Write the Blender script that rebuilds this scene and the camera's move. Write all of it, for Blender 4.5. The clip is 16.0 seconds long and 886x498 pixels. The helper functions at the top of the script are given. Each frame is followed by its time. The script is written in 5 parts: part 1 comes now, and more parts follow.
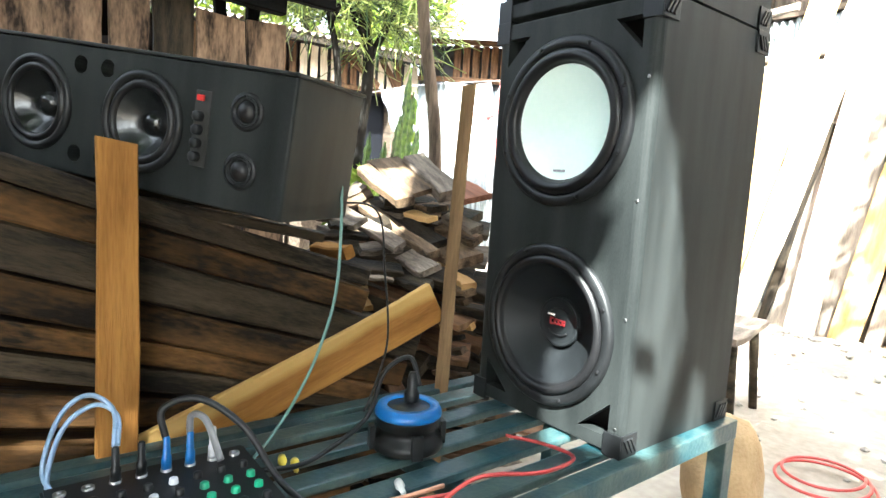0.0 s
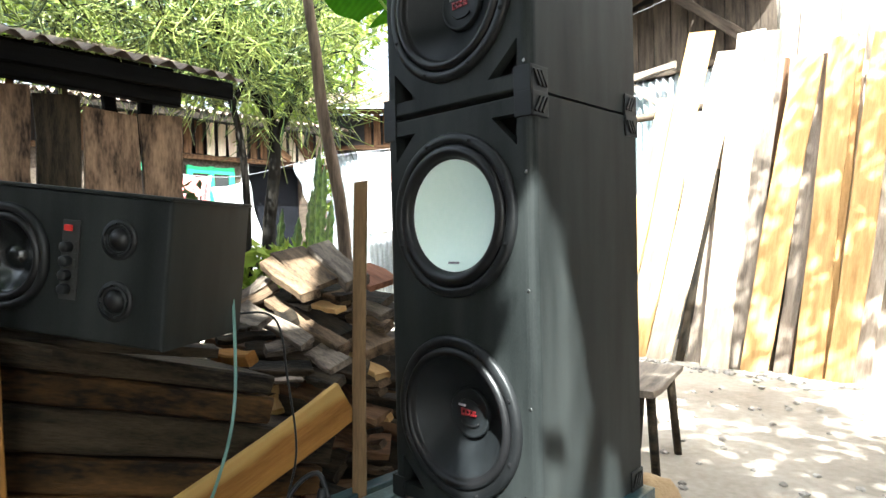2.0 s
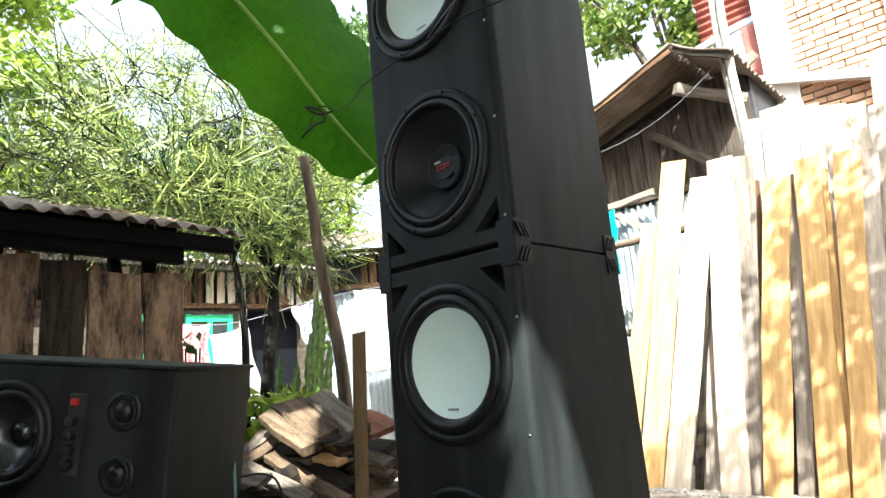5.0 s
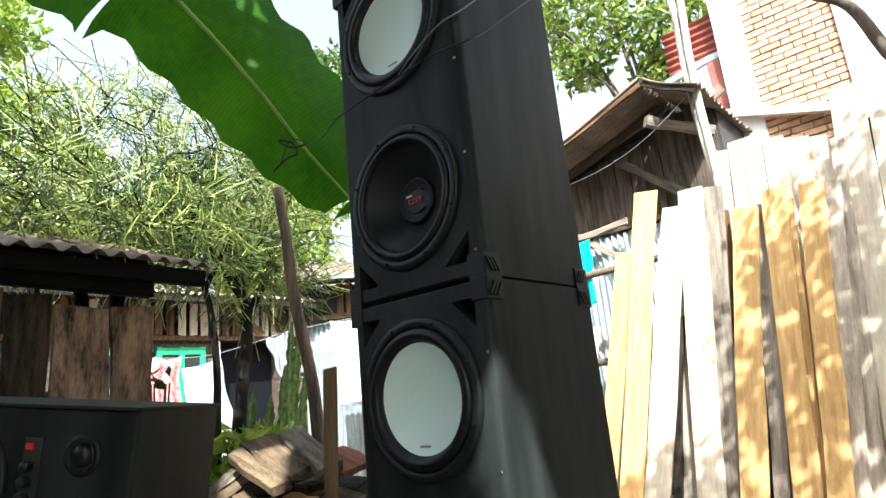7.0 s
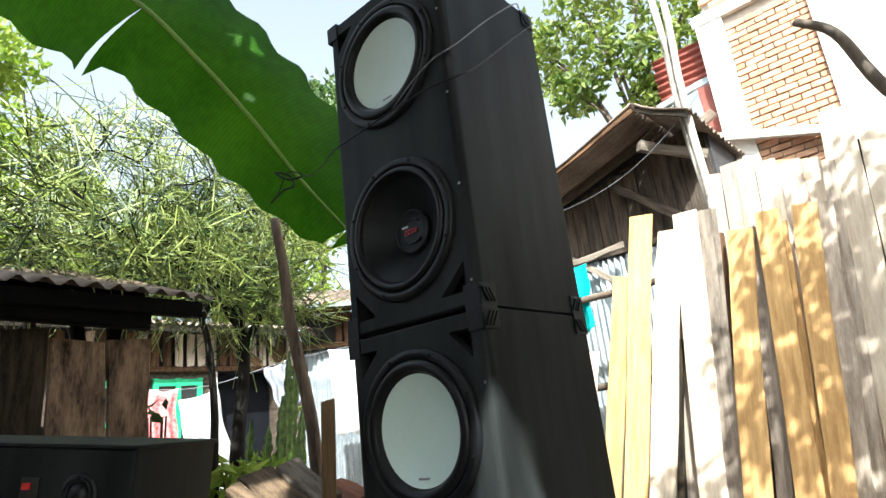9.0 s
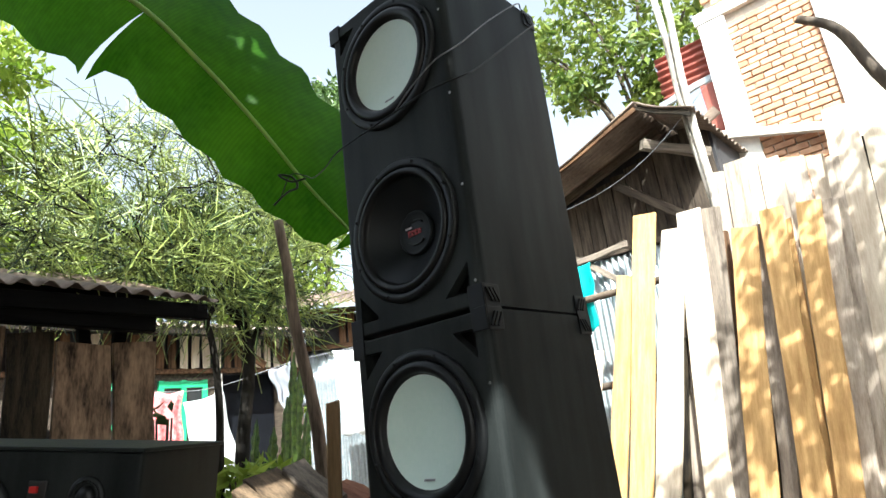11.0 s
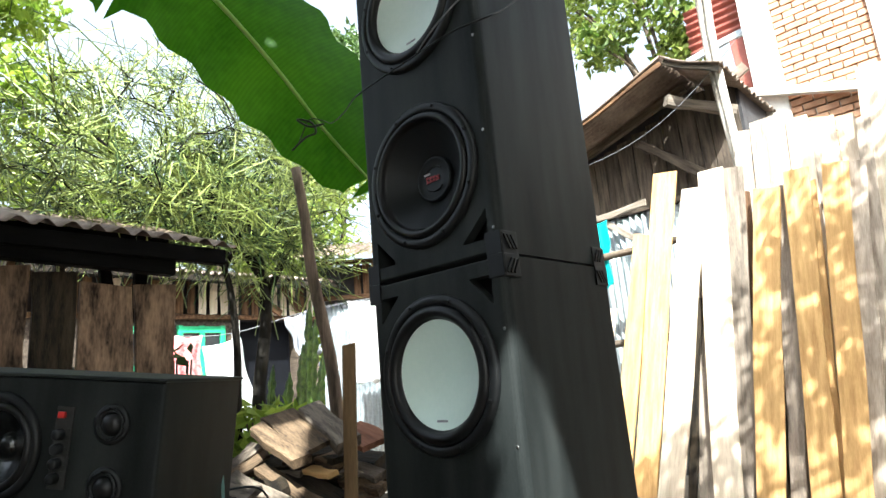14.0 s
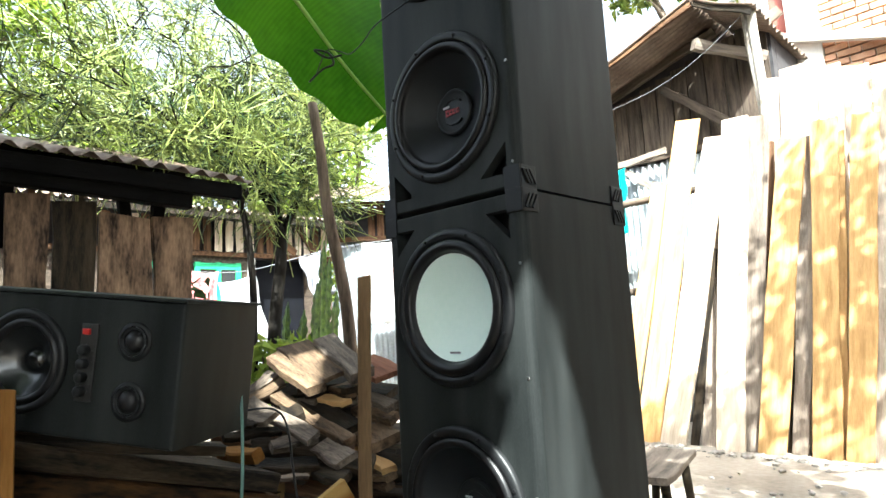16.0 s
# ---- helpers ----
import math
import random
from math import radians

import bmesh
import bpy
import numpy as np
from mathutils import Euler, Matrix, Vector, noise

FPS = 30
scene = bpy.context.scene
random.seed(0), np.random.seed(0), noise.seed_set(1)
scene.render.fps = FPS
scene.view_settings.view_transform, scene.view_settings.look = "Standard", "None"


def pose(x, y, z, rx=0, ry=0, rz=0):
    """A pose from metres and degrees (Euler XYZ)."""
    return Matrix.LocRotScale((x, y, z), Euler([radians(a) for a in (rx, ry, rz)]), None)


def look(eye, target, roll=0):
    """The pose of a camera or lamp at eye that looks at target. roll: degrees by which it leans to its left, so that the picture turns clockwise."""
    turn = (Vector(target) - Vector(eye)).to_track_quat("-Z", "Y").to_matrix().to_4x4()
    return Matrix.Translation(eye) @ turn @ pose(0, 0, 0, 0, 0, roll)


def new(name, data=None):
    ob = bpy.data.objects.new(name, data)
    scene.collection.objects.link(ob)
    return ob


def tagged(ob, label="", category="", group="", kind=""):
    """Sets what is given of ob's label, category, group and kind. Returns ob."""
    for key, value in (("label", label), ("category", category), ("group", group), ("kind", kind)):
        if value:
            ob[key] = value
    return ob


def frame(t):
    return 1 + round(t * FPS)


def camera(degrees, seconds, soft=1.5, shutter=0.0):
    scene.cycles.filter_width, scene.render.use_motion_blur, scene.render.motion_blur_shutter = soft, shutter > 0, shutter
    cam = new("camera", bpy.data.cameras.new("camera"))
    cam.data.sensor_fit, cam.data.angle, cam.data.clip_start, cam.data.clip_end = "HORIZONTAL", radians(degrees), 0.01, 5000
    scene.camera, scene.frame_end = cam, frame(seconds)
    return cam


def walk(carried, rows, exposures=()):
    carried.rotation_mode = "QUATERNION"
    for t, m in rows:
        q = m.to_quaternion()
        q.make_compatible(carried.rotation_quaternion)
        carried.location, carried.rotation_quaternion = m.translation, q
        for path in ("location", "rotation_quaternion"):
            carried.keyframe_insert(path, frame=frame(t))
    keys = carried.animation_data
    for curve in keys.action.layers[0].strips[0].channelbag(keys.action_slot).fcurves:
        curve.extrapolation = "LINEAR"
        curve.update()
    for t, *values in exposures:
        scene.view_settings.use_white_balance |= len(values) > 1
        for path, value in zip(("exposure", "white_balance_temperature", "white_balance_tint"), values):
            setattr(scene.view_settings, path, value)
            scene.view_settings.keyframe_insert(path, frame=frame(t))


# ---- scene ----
cam = camera(72.9, 16.0)
EXPOSURES = [(t, stops, 5950, 2) for t, stops in ((0, 3.8), (0.7, 3.6), (1.5, 3.15), (3.5, 2.7), (7, 2.05), (9, 1.88), (13, 1.98), (14.5, 2.42), (16, 2.68))]
PATH = [
    (0, (1.157, -1.082, 1.069), (-0.386, 0.17, 0.84), 3.5),
    (0.5, (1.163, -1.034, 1.109), (-0.295, 0.313, 0.858), 1.0),
    (1, (1.169, -1.036, 1.131), (-0.24, 0.376, 0.994), 1.3),
    (1.5, (1.18, -1.026, 1.149), (-0.219, 0.401, 1.065), -0.5),
    (2, (1.193, -1.022, 1.165), (-0.203, 0.41, 1.128), -1.3),
    (2.5, (1.204, -1.038, 1.176), (-0.201, 0.384, 1.246), -1.6),
    (3, (1.222, -1.051, 1.18), (-0.165, 0.38, 1.345), -2.6),
    (3.5, (1.226, -1.048, 1.188), (-0.169, 0.371, 1.397), -3.1),
    (4, (1.232, -1.046, 1.194), (-0.167, 0.362, 1.442), -3.9),
    (4.5, (1.244, -1.052, 1.205), (-0.146, 0.354, 1.512), -4.4),
    (4.7, (1.241, -1.059, 1.202), (-0.132, 0.353, 1.552), -4.6),
    (7, (1.256, -1.048, 1.214), (-0.018, 0.418, 1.691), -5.7),
    (7.5, (1.261, -1.051, 1.218), (0.006, 0.41, 1.759), -6.2),
    (8, (1.266, -1.054, 1.22), (0.036, 0.405, 1.82), -6.7),
    (8.5, (1.267, -1.056, 1.224), (0.033, 0.407, 1.807), -6.5),
    (9, (1.27, -1.056, 1.223), (0.023, 0.405, 1.78), -6.7),
    (11.5, (1.27, -1.057, 1.226), (0.014, 0.396, 1.783), -7.1),
    (12, (1.267, -1.055, 1.227), (-0.008, 0.393, 1.755), -6.8),
    (12.5, (1.268, -1.054, 1.226), (0.008, 0.405, 1.758), -7.1),
    (13, (1.261, -1.05, 1.217), (-0.026, 0.4, 1.71), -6.5),
    (13.5, (1.262, -1.058, 1.214), (-0.06, 0.378, 1.649), -5.8),
    (14, (1.258, -1.057, 1.203), (-0.069, 0.379, 1.626), -5.1),
    (14.5, (1.252, -1.056, 1.2), (-0.087, 0.381, 1.576), -4.5),
    (15, (1.253, -1.063, 1.191), (-0.115, 0.357, 1.528), -4.3),
    (15.5, (1.248, -1.062, 1.183), (-0.131, 0.358, 1.473), -3.6),
    (16, (1.245, -1.058, 1.174), (-0.144, 0.36, 1.425), -3.2),
]
walk(cam, [(t, look(eye, target, roll)) for t, eye, target, roll in PATH], EXPOSURES)

# ---- light ----
SUN = Vector((0.52, -0.50, 0.78)).normalized()
world = bpy.data.worlds.new("world")
scene.world = world
world.use_nodes = True
nt = world.node_tree
sky = nt.nodes.new("ShaderNodeTexSky")
sky.sky_type, sky.sun_disc = "NISHITA", False
sky.sun_elevation = math.asin(SUN.z)
sky.sun_rotation = math.atan2(SUN.x, SUN.y)
sky.dust_density, sky.air_density = 6.0, 0.9
haze = nt.nodes.new("ShaderNodeHueSaturation")
haze.inputs["Saturation"].default_value, haze.inputs["Value"].default_value = 0.36, 1.2
nt.links.new(sky.outputs[0], haze.inputs["Color"])
nt.links.new(haze.outputs[0], nt.nodes["Background"].inputs[0])
nt.nodes["Background"].inputs[1].default_value = 0.115
sun_data = bpy.data.lights.new("sun", "SUN")
sun_data.energy, sun_data.angle, sun_data.color = 5.0, radians(0.5), (1.0, 0.96, 0.89)
sun = new("sun", sun_data)
sun.matrix_world = look(SUN * 30, (0, 0, 0))


# ---- materials ----
def material(name, dark, light, rough=0.6, metal=0.0, scale=6.0, stretch=(1, 1, 1), fine=60.0, bump=0.2, vary=0.15, spec=0.5, through_light=0.0, detail=6.0, coat=0.0, island=0.0, start=0.5):
    """Two colours mixed by a broad and a fine noise, with relief and a shade of its own for every object."""
    m = bpy.data.materials.new(name)
    m.use_nodes = True
    n, l = m.node_tree.nodes, m.node_tree.links
    bsdf = n["Principled BSDF"]
    co = n.new("ShaderNodeTexCoord")
    info = n.new("ShaderNodeObjectInfo")
    shift = n.new("ShaderNodeVectorMath")
    shift.operation = "MULTIPLY_ADD"
    comb = n.new("ShaderNodeCombineXYZ")
    l.new(info.outputs["Random"], comb.inputs[0])
    l.new(info.outputs["Random"], comb.inputs[1])
    l.new(comb.outputs[0], shift.inputs[0])
    shift.inputs[1].default_value = (37.0, 19.0, 0.0)
    mapping = n.new("ShaderNodeMapping")
    mapping.inputs["Scale"].default_value = stretch
    l.new(co.outputs["Object"], mapping.inputs[0])
    l.new(mapping.outputs[0], shift.inputs[2])
    broad = n.new("ShaderNodeTexNoise")
    broad.inputs["Scale"].default_value, broad.inputs["Detail"].default_value = scale, detail
    grain = n.new("ShaderNodeTexNoise")
    grain.inputs["Scale"].default_value, grain.inputs["Detail"].default_value = fine, 4.0
    l.new(shift.outputs[0], broad.inputs["Vector"])
    l.new(shift.outputs[0], grain.inputs["Vector"])
    mix = n.new("ShaderNodeMath")
    mix.operation = "MULTIPLY_ADD"
    l.new(grain.outputs[0], mix.inputs[0])
    mix.inputs[1].default_value = 0.45
    l.new(broad.outputs[0], mix.inputs[2])
    if island:
        geo = n.new("ShaderNodeNewGeometry")
        own = n.new("ShaderNodeMath")
        own.operation = "MULTIPLY_ADD"
        l.new(geo.outputs["Random Per Island"], own.inputs[0])
        own.inputs[1].default_value = island
        lower = n.new("ShaderNodeMath")
        lower.operation = "SUBTRACT"
        l.new(mix.outputs[0], lower.inputs[0])
        lower.inputs[1].default_value = island / 2
        l.new(lower.outputs[0], own.inputs[2])
        mix = own
    ramp = n.new("ShaderNodeValToRGB")
    ramp.color_ramp.elements[0].position, ramp.color_ramp.elements[1].position = start, 0.95
    ramp.color_ramp.elements[0].color, ramp.color_ramp.elements[1].color = (*dark, 1), (*light, 1)
    l.new(mix.outputs[0], ramp.inputs[0])
    hue = n.new("ShaderNodeHueSaturation")
    value = n.new("ShaderNodeMapRange")
    value.inputs["To Min"].default_value, value.inputs["To Max"].default_value = 1 - vary, 1 + vary
    l.new(info.outputs["Random"], value.inputs[0])
    l.new(value.outputs[0], hue.inputs["Value"])
    l.new(ramp.outputs[0], hue.inputs["Color"])
    l.new(hue.outputs[0], bsdf.inputs["Base Color"])
    rr = n.new("ShaderNodeMapRange")
    rr.inputs["To Min"].default_value, rr.inputs["To Max"].default_value = max(0.05, rough - 0.12), min(1, rough + 0.12)
    l.new(grain.outputs[0], rr.inputs[0])
    l.new(rr.outputs[0], bsdf.inputs["Roughness"])
    bsdf.inputs["Metallic"].default_value = metal
    bsdf.inputs["Specular IOR Level"].default_value = spec
    bsdf.inputs["Coat Weight"].default_value = coat
    if bump:
        b = n.new("ShaderNodeBump")
        b.inputs["Strength"].default_value, b.inputs["Distance"].default_value = bump, 0.01
        l.new(mix.outputs[0], b.inputs["Height"])
        l.new(b.outputs[0], bsdf.inputs["Normal"])
    if through_light:
        t = n.new("ShaderNodeBsdfTranslucent")
        l.new(hue.outputs[0], t.inputs[0])
        blend = n.new("ShaderNodeMixShader")
        blend.inputs[0].default_value = through_light
        l.new(bsdf.outputs[0], blend.inputs[1])
        l.new(t.outputs[0], blend.inputs[2])
        l.new(blend.outputs[0], n["Material Output"].inputs["Surface"])
    return m


def wood(name, dark, light, **kw):
    args = dict(rough=0.8, spec=0.2, scale=3.0, stretch=(1, 9, 9), fine=22.0, bump=0.35, vary=0.2)
    args.update(kw)
    return material(name, dark, light, **args)


BLACK_BOX = material("black cabinet paint", (0.0064, 0.0078, 0.0078), (0.0285, 0.0320, 0.0312), rough=0.5, scale=4, stretch=(3.5, 3.5, 0.5), fine=300, bump=0.06, vary=0.03, spec=0.14, start=0.46)
BLACK_PLASTIC = material("black plastic", (0.006, 0.0065, 0.007), (0.014, 0.015, 0.016), rough=0.42, fine=300, bump=0.05, vary=0.05, spec=0.28)
RUBBER = material("black rubber", (0.006, 0.006, 0.0065), (0.012, 0.012, 0.013), rough=0.38, fine=200, bump=0.03, vary=0.03, spec=0.3)
PAPER_CONE = material("dark pressed cone", (0.006, 0.007, 0.0078), (0.013, 0.015, 0.0165), rough=0.48, scale=9, fine=250, bump=0.08, vary=0.03, spec=0.28)
WHITE_CONE = material("pale lacquered cone", (0.63, 0.77, 0.70), (0.71, 0.83, 0.76), rough=0.35, scale=3, fine=80, bump=0.01, vary=0.02)
GLOSS_CONE = material("glossy dark cone", (0.005, 0.006, 0.0065), (0.012, 0.014, 0.015), rough=0.22, scale=9, fine=250, bump=0.05, vary=0.03, spec=0.6)
INSIDE = material("cabinet inside", (0.004, 0.004, 0.004), (0.008, 0.008, 0.008), rough=0.9, vary=0)
STEEL = material("steel screw", (0.25, 0.25, 0.25), (0.45, 0.45, 0.45), rough=0.35, metal=1.0, vary=0.1)
RED = material("red plastic", (0.55, 0.02, 0.02), (0.65, 0.04, 0.03), rough=0.4, vary=0.05)
LOGO_RED = material("red print", (0.24, 0.018, 0.022), (0.32, 0.03, 0.035), rough=0.5, bump=0, vary=0)
LOGO_PALE = material("pale print", (0.5, 0.5, 0.52), (0.6, 0.6, 0.62), rough=0.5, bump=0, vary=0)
GREY_PLATE = material("dark control plate", (0.010, 0.010, 0.0095), (0.022, 0.022, 0.020), rough=0.5)
HEAP_WOOD = wood("dull brown offcuts", (0.022, 0.014, 0.009), (0.20, 0.135, 0.082), vary=0.35, scale=6, stretch=(1, 6, 6), fine=48, bump=0.8, detail=10)
SCRAP_WOOD = wood("grey brown scrap timber", (0.035, 0.027, 0.021), (0.25, 0.20, 0.155), vary=0.3, scale=6, stretch=(1, 7, 7), fine=48, bump=0.8, detail=10)
RED_WOOD = wood("reddish offcut timber", (0.12, 0.045, 0.025), (0.27, 0.12, 0.07), vary=0.1, scale=6, bump=0.5)
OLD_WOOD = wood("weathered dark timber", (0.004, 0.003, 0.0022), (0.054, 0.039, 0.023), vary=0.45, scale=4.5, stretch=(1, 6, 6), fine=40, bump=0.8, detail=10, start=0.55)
STACK_WOOD = wood("brown stacked timber", (0.007, 0.0048, 0.003), (0.125, 0.062, 0.020), vary=0.35, scale=3.2, stretch=(1, 4, 4), fine=30, bump=0.8, detail=10, start=0.58)
BROWN_WOOD = wood("brown rough timber", (0.045, 0.022, 0.011), (0.19, 0.105, 0.055), vary=0.3)
GREY_WOOD = wood("grey weathered timber", (0.10, 0.08, 0.064), (0.30, 0.245, 0.195), vary=0.25, detail=9, bump=0.5)
# pale pinkish timber, darkened to carry the shade on the tall row
PINKISH_WOOD = wood("faded pinkish timber", (0.22, 0.17, 0.13), (0.50, 0.42, 0.34), vary=0.18, detail=9, bump=0.5)
PALE_WOOD = wood("pale sawn timber", (0.48, 0.38, 0.28), (0.72, 0.62, 0.49), vary=0.12)
YELLOW_WOOD = wood("fresh yellow timber", (0.36, 0.20, 0.075), (0.60, 0.38, 0.165), vary=0.14, bump=0.4)
ORANGE_WOOD = wood("orange sawn timber", (0.17, 0.07, 0.014), (0.32, 0.155, 0.038), vary=0.08)
EDGED_WOOD = wood("orange timber with a pale sapwood edge", (0.17, 0.07, 0.014), (0.32, 0.155, 0.038), vary=0.08)
STAKE_WOOD = wood("tan stake timber", (0.10, 0.06, 0.028), (0.21, 0.135, 0.068), vary=0.08)


def add_sapwood(m, edge, blur, colour):
    """A paler band along the upper edge of a board, with an uneven border."""
    n, l = m.node_tree.nodes, m.node_tree.links
    bsdf = n["Principled BSDF"]
    co = n.new("ShaderNodeTexCoord")
    split = n.new("ShaderNodeSeparateXYZ")
    l.new(co.outputs["Object"], split.inputs[0])
    wander = n.new("ShaderNodeTexNoise")
    wander.inputs["Scale"].default_value = 9.0
    l.new(co.outputs["Object"], wander.inputs["Vector"])
    drift = n.new("ShaderNodeMath")
    drift.operation = "MULTIPLY_ADD"
    drift.inputs[1].default_value = 0.03
    l.new(wander.outputs[0], drift.inputs[0])
    l.new(split.outputs[1], drift.inputs[2])
    band = n.new("ShaderNodeMapRange")
    band.inputs["From Min"].default_value, band.inputs["From Max"].default_value = edge, edge + blur
    l.new(drift.outputs[0], band.inputs[0])
    blend = n.new("ShaderNodeMix")
    blend.data_type = "RGBA"
    l.new(band.outputs[0], blend.inputs["Factor"])
    old = bsdf.inputs["Base Color"].links[0].from_socket
    l.new(old, blend.inputs[6])
    blend.inputs[7].default_value = (*colour, 1)
    l.new(blend.outputs[2], bsdf.inputs["Base Color"])


add_sapwood(EDGED_WOOD, 0.030, 0.022, (0.40, 0.25, 0.085))
SHED_WOOD = wood("shed slab timber", (0.020, 0.012, 0.008), (0.33, 0.215, 0.135), vary=0.2, scale=4.0, stretch=(1, 3.5, 3.5), fine=26, detail=11, bump=0.6, start=0.54)
# near-black colour carries the deep shade under the shed roof
SHADED_WOOD = wood("sooty black timber", (0.0015, 0.0015, 0.0015), (0.005, 0.0045, 0.004), spec=0.06)
HOUSE_WOOD = wood("house wall timber", (0.03, 0.022, 0.016), (0.115, 0.088, 0.066), vary=0.25)
TEAL_PAINT = material("worn teal paint", (0.005, 0.032, 0.042), (0.062, 0.092, 0.082), rough=0.36, scale=9, fine=90, bump=0.25, vary=0.12, detail=10, start=0.56)
RUST_TIN = material("rusty corrugated iron", (0.075, 0.045, 0.03), (0.24, 0.18, 0.135), rough=0.55, metal=0.2, scale=2.5, fine=30, bump=0.1, vary=0.1)
GREY_TIN = material("grey corrugated iron", (0.22, 0.25, 0.27), (0.42, 0.45, 0.46), rough=0.45, metal=0.5, scale=2.5, fine=30, bump=0.1)
RED_TIN = material("red painted iron", (0.22, 0.045, 0.03), (0.34, 0.09, 0.06), rough=0.55, scale=3, fine=30)
BRICK = material("sunlit clay brick", (0.36, 0.18, 0.10), (0.56, 0.34, 0.21), rough=0.85, scale=8, fine=60, bump=0.4, vary=0.22)
MORTAR = material("grey mortar", (0.40, 0.36, 0.31), (0.58, 0.53, 0.47), rough=0.95, scale=8, fine=80, bump=0.5)
PLASTER = material("pale plaster", (0.55, 0.52, 0.47), (0.72, 0.69, 0.63), rough=0.9, scale=2, fine=40, bump=0.2)
SOIL = material("dry pale soil", (0.20, 0.165, 0.13), (0.42, 0.365, 0.30), rough=0.95, scale=1.3, fine=24, bump=0.8, vary=0, detail=10)
PEBBLE = material("pale stones", (0.25, 0.22, 0.19), (0.50, 0.46, 0.41), rough=0.9, fine=50, bump=0.3, vary=0.3)
LEAF_BANANA = material("banana leaf", (0.024, 0.098, 0.003), (0.062, 0.185, 0.007), rough=0.5, scale=3, fine=30, bump=0.12, vary=0.05, through_light=0.62, spec=0.15)


def add_veins(m, along, per_metre):
    """Fine parallel veins across the leaf, in colour and relief."""
    n, l = m.node_tree.nodes, m.node_tree.links
    co = n.new("ShaderNodeTexCoord")
    dot = n.new("ShaderNodeVectorMath")
    dot.operation = "DOT_PRODUCT"
    dot.inputs[1].default_value = Vector(along).normalized() * per_metre * 2 * math.pi
    l.new(co.outputs["Object"], dot.inputs[0])
    wave = n.new("ShaderNodeMath")
    wave.operation = "SINE"
    l.new(dot.outputs["Value"], wave.inputs[0])
    fine = n.new("ShaderNodeMapRange")
    fine.inputs["From Min"].default_value, fine.inputs["To Min"].default_value, fine.inputs["To Max"].default_value = -1.0, 0.92, 1.08
    l.new(wave.outputs[0], fine.inputs[0])
    for node in list(n):
        if node.type == "HUE_SAT":
            node.inputs["Saturation"].default_value = 1.0
            for link in list(node.inputs["Value"].links):
                l.remove(link)
            l.new(fine.outputs[0], node.inputs["Value"])


add_veins(LEAF_BANANA, (0.48, 0.48, -0.74), 55)
RIB_GREEN = material("pale green rib", (0.26, 0.42, 0.06), (0.38, 0.55, 0.11), rough=0.45, vary=0.05, through_light=0.4)
TWIG_GREEN = material("green pencil twigs", (0.016, 0.040, 0.009), (0.28, 0.33, 0.085), rough=0.5, scale=2.5, fine=9, bump=0, vary=0.1, island=0.6)
LEAF_LIGHT = material("light green leaves", (0.13, 0.21, 0.02), (0.32, 0.40, 0.06), rough=0.5, scale=1.6, fine=5, bump=0, vary=0.15, through_light=0.55, island=0.4)
LEAF_MID = material("sunny green leaves", (0.06, 0.11, 0.014), (0.26, 0.32, 0.055), rough=0.5, scale=1.6, fine=5, bump=0, vary=0.15, through_light=0.45, island=0.4)
LEAF_DARK = material("dark green leaves", (0.025, 0.06, 0.012), (0.085, 0.14, 0.03), rough=0.45, scale=1.6, fine=5, bump=0, vary=0.15, through_light=0.35, island=0.4)
CACTUS = material("cactus skin", (0.010, 0.034, 0.005), (0.11, 0.18, 0.03), rough=0.5, scale=22, fine=90, bump=0.3, island=0.2)
BARK = material("brown bark", (0.03, 0.022, 0.016), (0.13, 0.095, 0.065), rough=0.9, scale=9, stretch=(1, 1, 0.3), fine=60, bump=0.7)
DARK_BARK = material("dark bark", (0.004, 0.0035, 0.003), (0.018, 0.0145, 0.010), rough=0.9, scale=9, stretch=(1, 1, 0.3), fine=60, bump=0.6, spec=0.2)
PALE_BARK = material("pale peeled poles", (0.10, 0.08, 0.06), (0.64, 0.58, 0.50), rough=0.8, scale=9, stretch=(1, 1, 0.4), fine=50, bump=0.5)
CLOTH_WHITE = material("white cotton sheet", (0.62, 0.62, 0.62), (0.78, 0.78, 0.78), rough=0.9, fine=200, bump=0.1, through_light=0.3)
CLOTH_RED = material("red patterned cloth", (0.55, 0.05, 0.06), (0.70, 0.38, 0.36), rough=0.9, scale=22, fine=90, bump=0.1, through_light=0.2)
CLOTH_GREY = material("grey cotton cloth", (0.16, 0.17, 0.19), (0.27, 0.28, 0.31), rough=0.9, scale=5, fine=120, bump=0.1)
CLOTH_TEAL = material("turquoise cloth", (0.01, 0.36, 0.36), (0.02, 0.50, 0.49), rough=0.8, scale=5, fine=120, bump=0.1, through_light=0.3)
CLOTH_PURPLE = material("purple cotton rag", (0.22, 0.03, 0.24), (0.36, 0.07, 0.38), rough=0.9, fine=120, bump=0.1)
GREEN_PAINT = material("green window paint", (0.02, 0.30, 0.12), (0.05, 0.45, 0.20), rough=0.5, scale=5, fine=40, bump=0.1)
# dark tone stands in for the shade of unlit interiors
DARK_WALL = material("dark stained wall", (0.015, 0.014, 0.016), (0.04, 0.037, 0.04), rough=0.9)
# doorway darkness as a near-black blue
BLUE_DARK = material("dark blue door", (0.0012, 0.0016, 0.003), (0.003, 0.004, 0.008), rough=0.7, spec=0.2)
BLUE_PLASTIC = material("bright blue plastic", (0.006, 0.09, 0.30), (0.01, 0.14, 0.40), rough=0.35)
WHITE_CABLE = material("pale blue cable", (0.16, 0.25, 0.38), (0.26, 0.36, 0.50), rough=0.3, vary=0.05)
